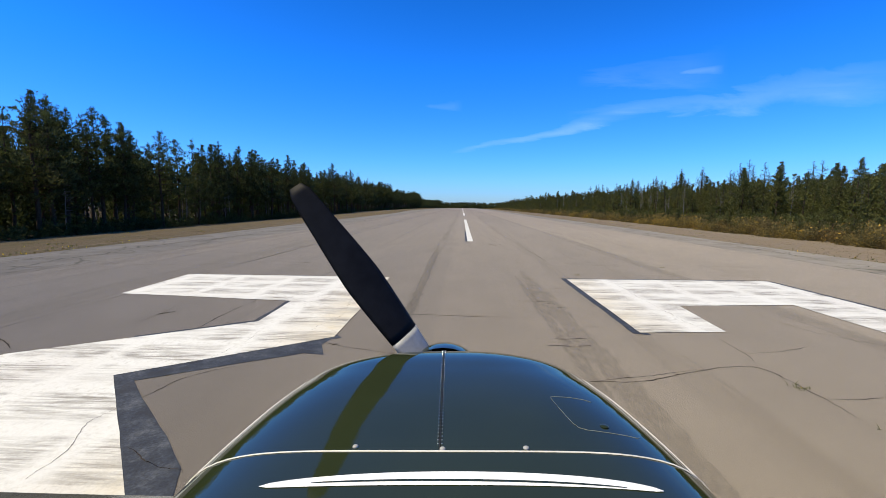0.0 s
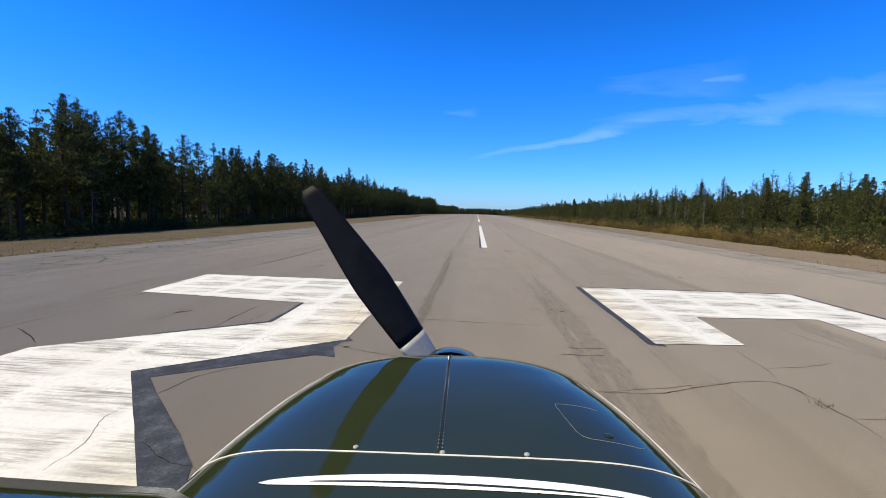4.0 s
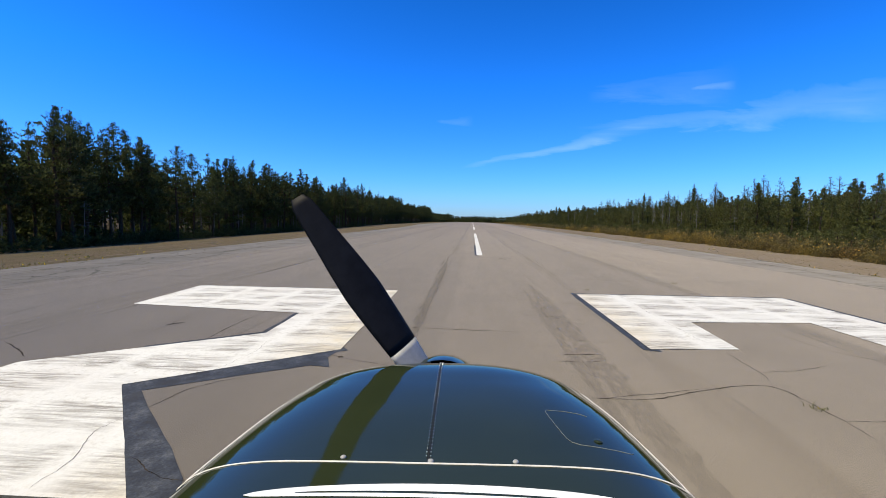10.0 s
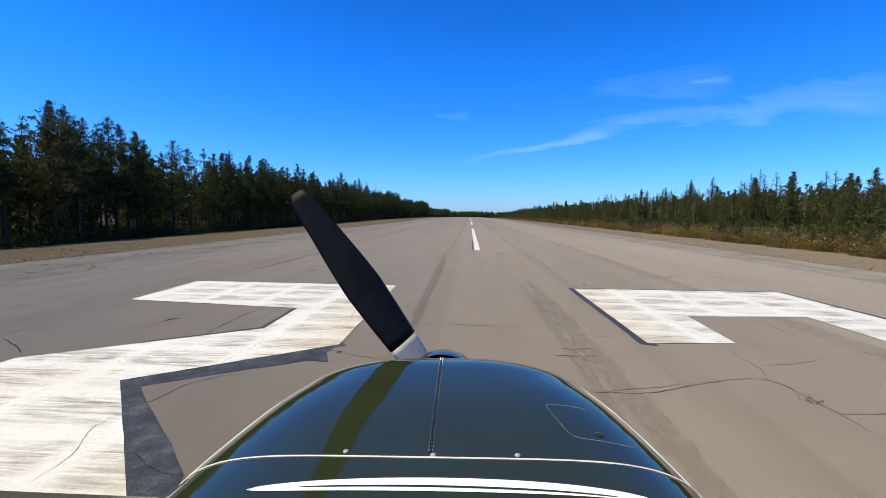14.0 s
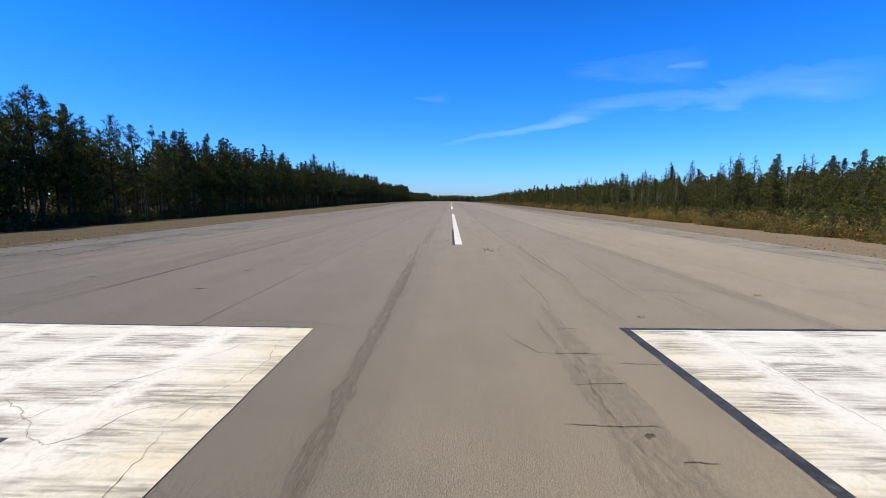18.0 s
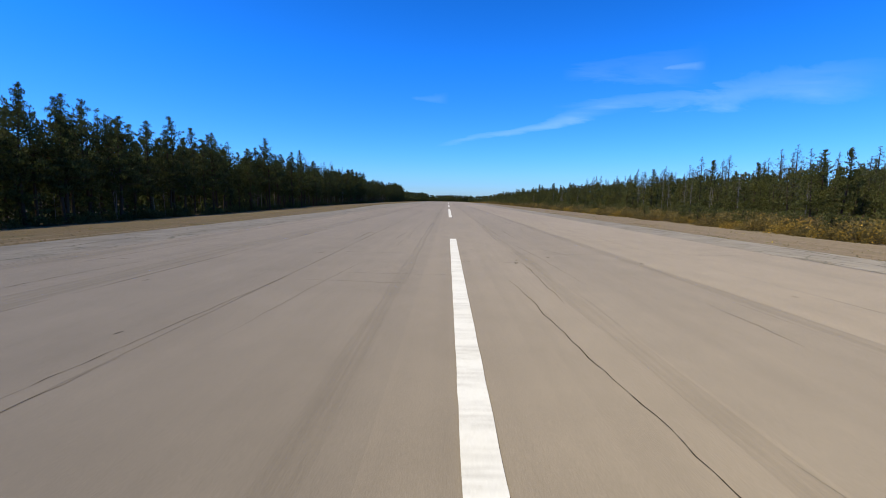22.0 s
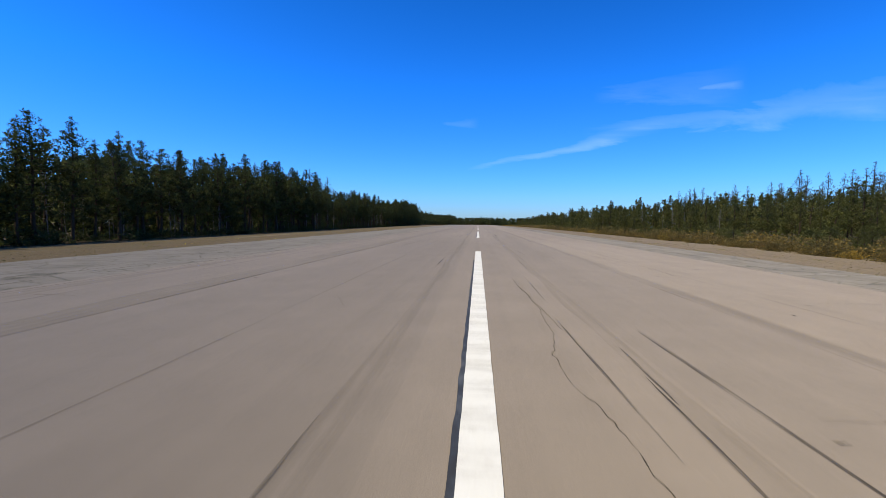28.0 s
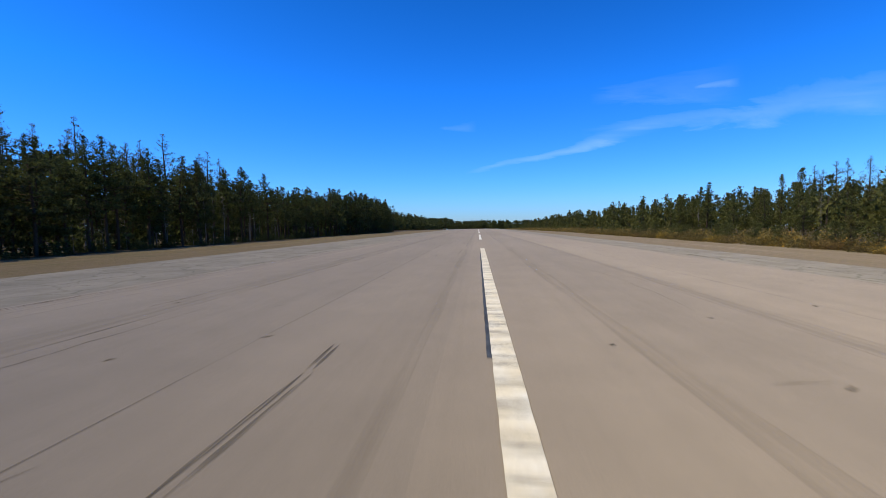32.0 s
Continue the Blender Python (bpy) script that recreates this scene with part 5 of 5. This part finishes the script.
# the white flash across the boot cowl, and its thin second line
def flash(y_mid, y_half, x0, x1, lift, bow, lean):
    bm = bmesh.new()
    k = 48
    prev = None
    for i in range(k + 1):
        u = i / k
        dx = x0 + (x1 - x0) * u
        w = y_half * (math.sin(PI * min(1, max(0, u)) ) ** 0.45 if 0 < u < 1 else 0.0) + 0.0006
        yc = y_mid + bow * (1 - (2 * u - 1) ** 2) + lean * (u - 0.5)
        a = angle_at(yc, dx)
        cur = [bm.verts.new(nose_point(yc - w, a, lift)), bm.verts.new(nose_point(yc + w, a, lift))]
        if prev:
            bm.faces.new((prev[0], cur[0], cur[1], prev[1]))
        prev = cur
    bmesh.ops.recalc_face_normals(bm, faces=bm.faces[:])
    return bm


part("white_flash", flash(0.697, 0.0195, -0.330, 0.400, 0.0012, 0.022, 0.004), M_WHITE, plane, "white painted stripe", True)

part("dark_sliver", flash(0.700, 0.0024, -0.235, 0.335, 0.0020, 0.012, -0.004), M_OLIVE, plane, "thin olive line through the stripe", True)

# oil door on the right cowl panel
door_pts = []
corners = [(1.052, 0.392), (1.060, 0.375), (1.064, 0.338), (1.063, 0.290), (1.050, 0.287), (0.985, 0.297), (0.925, 0.308), (0.908, 0.316), (0.899, 0.333), (0.894, 0.385), (0.891, 0.440), (0.899, 0.449)]
for (ya, xa), (yb, xb) in zip(corners, corners[1:]):
    for j in range(4):
        yy, dx = ya + (yb - ya) * j / 4, xa + (xb - xa) * j / 4
        door_pts.append((yy, angle_at(yy, dx)))
part("oil_door_gap", band([p[0] for p in door_pts], [p[1] for p in door_pts], 0.0004, 0.0008), M_LINE, cowl_r, "thin outline of the oil door", True)
latch = part("oil_door_latch", dome(0.010, 0.003, 16), M_OLIVE, cowl_r, "flush round latch", True)
latch.matrix_basis = skin_matrix(0.922, angle_at(0.922, 0.378), 0.001)

# propeller and spinner
HUB = skew((AX, 1.60, 1.285))
spin = bmesh.new()
prof = [(0.185, 0.0), (0.184, 0.05), (0.165, 0.13), (0.125, 0.21), (0.07, 0.275), (0.0, 0.305)]
prev = None
for r, d in prof:
    ring = [spin.verts.new((r * math.cos(k * PI / 16), d, r * math.sin(k * PI / 16))) for k in range(32)]
    if prev:
        for k in range(32):
            spin.faces.new((prev[k], prev[(k + 1) % 32], ring[(k + 1) % 32], ring[k]))
    prev = ring
bmesh.ops.remove_doubles(spin, verts=spin.verts[:], dist=1e-4)
bmesh.ops.recalc_face_normals(spin, faces=spin.faces[:])
sp = part("spinner", spin, M_OLIVE, plane, "olive spinner", True)
sp.matrix_basis = Matrix.Translation(HUB + Vector((0, -0.03, 0)))


def blade_bm(r0, r1, n=22):
    """A twisted propeller blade along +Z, from radius r0 to r1."""
    bm = bmesh.new()
    prev = None
    for i in range(n + 1):
        u = i / n
        r = r0 + (r1 - r0) * u
        full = r / 1.0
        chord = 0.115 + 0.045 * math.sin(min(1, full * 1.25) * PI * 0.62) - 0.075 * max(0, full - 0.55) / 0.45
        if r1 > 0.95 and u > 0.95:
            chord *= 1 - 0.35 * (u - 0.95) / 0.05
        tw = radians(58 - 42 * full)
        th = 0.028 * (1 - full) + 0.008
        ring = []
        for k in range(10):
            an = 2 * PI * k / 10
            cx, cy = 0.5 * chord * math.cos(an), th * 0.6 * math.sin(an)
            ring.append(bm.verts.new((cx * math.cos(tw) - cy * math.sin(tw), cx * math.sin(tw) + cy * math.cos(tw), r)))
        if prev:
            for k in range(10):
                bm.faces.new((prev[k], prev[(k + 1) % 10], ring[(k + 1) % 10], ring[k]))
        else:
            bm.faces.new(ring)
        prev = ring
    bm.faces.new(prev)
    bmesh.ops.recalc_face_normals(bm, faces=bm.faces[:])
    return bm


PROP_TILT = 36.0                                     # degrees to the left of upright
for turn in (0, 180):
    m = Matrix.Translation(HUB) @ pose(0, 0, 0, 0, -PROP_TILT + turn, 0)
    bl = part("propeller_blade", blade_bm(0.275, 1.0), M_BLADE, plane, "matt black propeller blade", True)
    bl.matrix_basis = m
    rt = part("blade_root", blade_bm(0.10, 0.273, 8), M_SHANK, plane, "bare metal blade root", True)
    rt.matrix_basis = m

# windscreen, wings, rear body and landing gear
def windscreen():
    """A curved screen that rises from the cowl towards the cabin roof."""
    bm = bmesh.new()
    rows = []
    for j in range(15):
        w = j / 14
        row = []
        for i in range(33):
            u = -1 + 2 * i / 32
            yy = 0.585 - 0.60 * w - 0.10 * u * u * (1 - 0.5 * w)
            zz = 1.527 + 0.27 * math.sin(w * PI * 0.5) ** 1.15 - 0.035 * u * u
            row.append(bm.verts.new((AX + u * (0.50 - 0.04 * w), yy, zz)))
        rows.append(row)
    for a, d in zip(rows, rows[1:]):
        for i in range(32):
            bm.faces.new((a[i], a[i + 1], d[i + 1], d[i]))
    bmesh.ops.recalc_face_normals(bm, faces=bm.faces[:])
    bmesh.ops.solidify(bm, geom=bm.faces[:], thickness=0.005)
    return bm


def wing(side):
    """A plain tapered wing with a rounded leading edge."""
    bm = bmesh.new()
    prev = None
    stations = 26
    for i in range(stations + 1):
        u = i / stations
        x = AX + side * (0.24 + 5.1 * u ** 1.6)
        chord = 1.50 - 0.25 * u
        root = (1 - min(1, (abs(x - AX) - 0.24) / 0.16)) ** 2
        lead = 0.605 - 0.10 * u - 0.14 * root
        z0 = 1.537 + 0.09 * u * u - 0.02 * root
        ring = []
        for k in range(28):
            an = 2 * PI * k / 28
            cx = 0.5 - 0.5 * math.cos(an)
            th = 0.070 * (math.sin(an) * (1.15 - 0.75 * cx))
            ring.append(bm.verts.new((x, lead - chord * cx, z0 + th + (0.02 if th > 0 else 0.0))))
        if prev:
            for k in range(28):
                bm.faces.new((prev[k], prev[(k + 1) % 28], ring[(k + 1) % 28], ring[k]))
        else:
            bm.faces.new(ring)
        prev = ring
    bm.faces.new(prev)
    bmesh.ops.recalc_face_normals(bm, faces=bm.faces[:])
    return bm


part("windscreen", windscreen(), M_SCREEN, plane, "curved dark glossy windscreen", True)
part("wing", wing(-1), M_OLIVE, plane, "glossy olive wing", True)
part("wing", wing(1), M_OLIVE, plane, "glossy olive wing", True)


def tube(points, radius, sides=10):
    bm = bmesh.new()
    prev = None
    for i, p in enumerate(points):
        p = Vector(p)
        d = (Vector(points[min(i + 1, len(points) - 1)]) - Vector(points[max(i - 1, 0)])).normalized()
        q = d.to_track_quat("Z", "Y")
        r = radius[i] if isinstance(radius, (list, tuple)) else radius
        ring = [bm.verts.new(p + q @ Vector((r * math.cos(2 * PI * k / sides), r * math.sin(2 * PI * k / sides), 0))) for k in range(sides)]
        if prev:
            for k in range(sides):
                bm.faces.new((prev[k], prev[(k + 1) % sides], ring[(k + 1) % sides], ring[k]))
        else:
            bm.faces.new(ring)
        prev = ring
    bm.faces.new(prev)
    bmesh.ops.recalc_face_normals(bm, faces=bm.faces[:])
    return bm


def wheel(x, y, r, w):
    bm = bmesh.new()
    prof = [(r * 0.55, -w / 2), (r * 0.85, -w / 2), (r * 0.97, -w / 3), (r, 0), (r * 0.97, w / 3), (r * 0.85, w / 2), (r * 0.55, w / 2)]
    rings = [[bm.verts.new((x + d, y + q * math.cos(2 * PI * k / 28), r + 0.006 + q * math.sin(2 * PI * k / 28))) for k in range(28)] for q, d in prof]
    for a, b in zip(rings, rings[1:]):
        for k in range(28):
            bm.faces.new((a[k], a[(k + 1) % 28], b[(k + 1) % 28], b[k]))
    bm.faces.new(rings[0])
    bm.faces.new(rings[-1])
    bmesh.ops.recalc_face_normals(bm, faces=bm.faces[:])
    return bm


part("tail_boom", tube([(AX, -0.58, 1.06), (AX, -1.8, 0.98), (AX, -3.2, 0.84), (AX, -4.9, 0.62)], [0.44, 0.40, 0.26, 0.10], 20), M_OLIVE, plane, smooth=True)
for s in (-1, 1):
    part("gear_leg", tube([(AX + s * 0.42, 0.35, 0.80), (AX + s * 0.75, 0.40, 0.55), (AX + s * 1.0, 0.42, 0.34)], [0.05, 0.042, 0.035]), M_OLIVE, plane, smooth=True)
    part("main_wheel", wheel(AX + s * 1.10, 0.42, 0.33, 0.22), M_TYRE, plane, smooth=True)
part("tail_leg", tube([(AX, -4.75, 0.62), (AX, -4.95, 0.20)], 0.03), M_STEEL, plane)
part("tail_wheel", wheel(AX, -4.95, 0.12, 0.08), M_TYRE, plane, smooth=True)
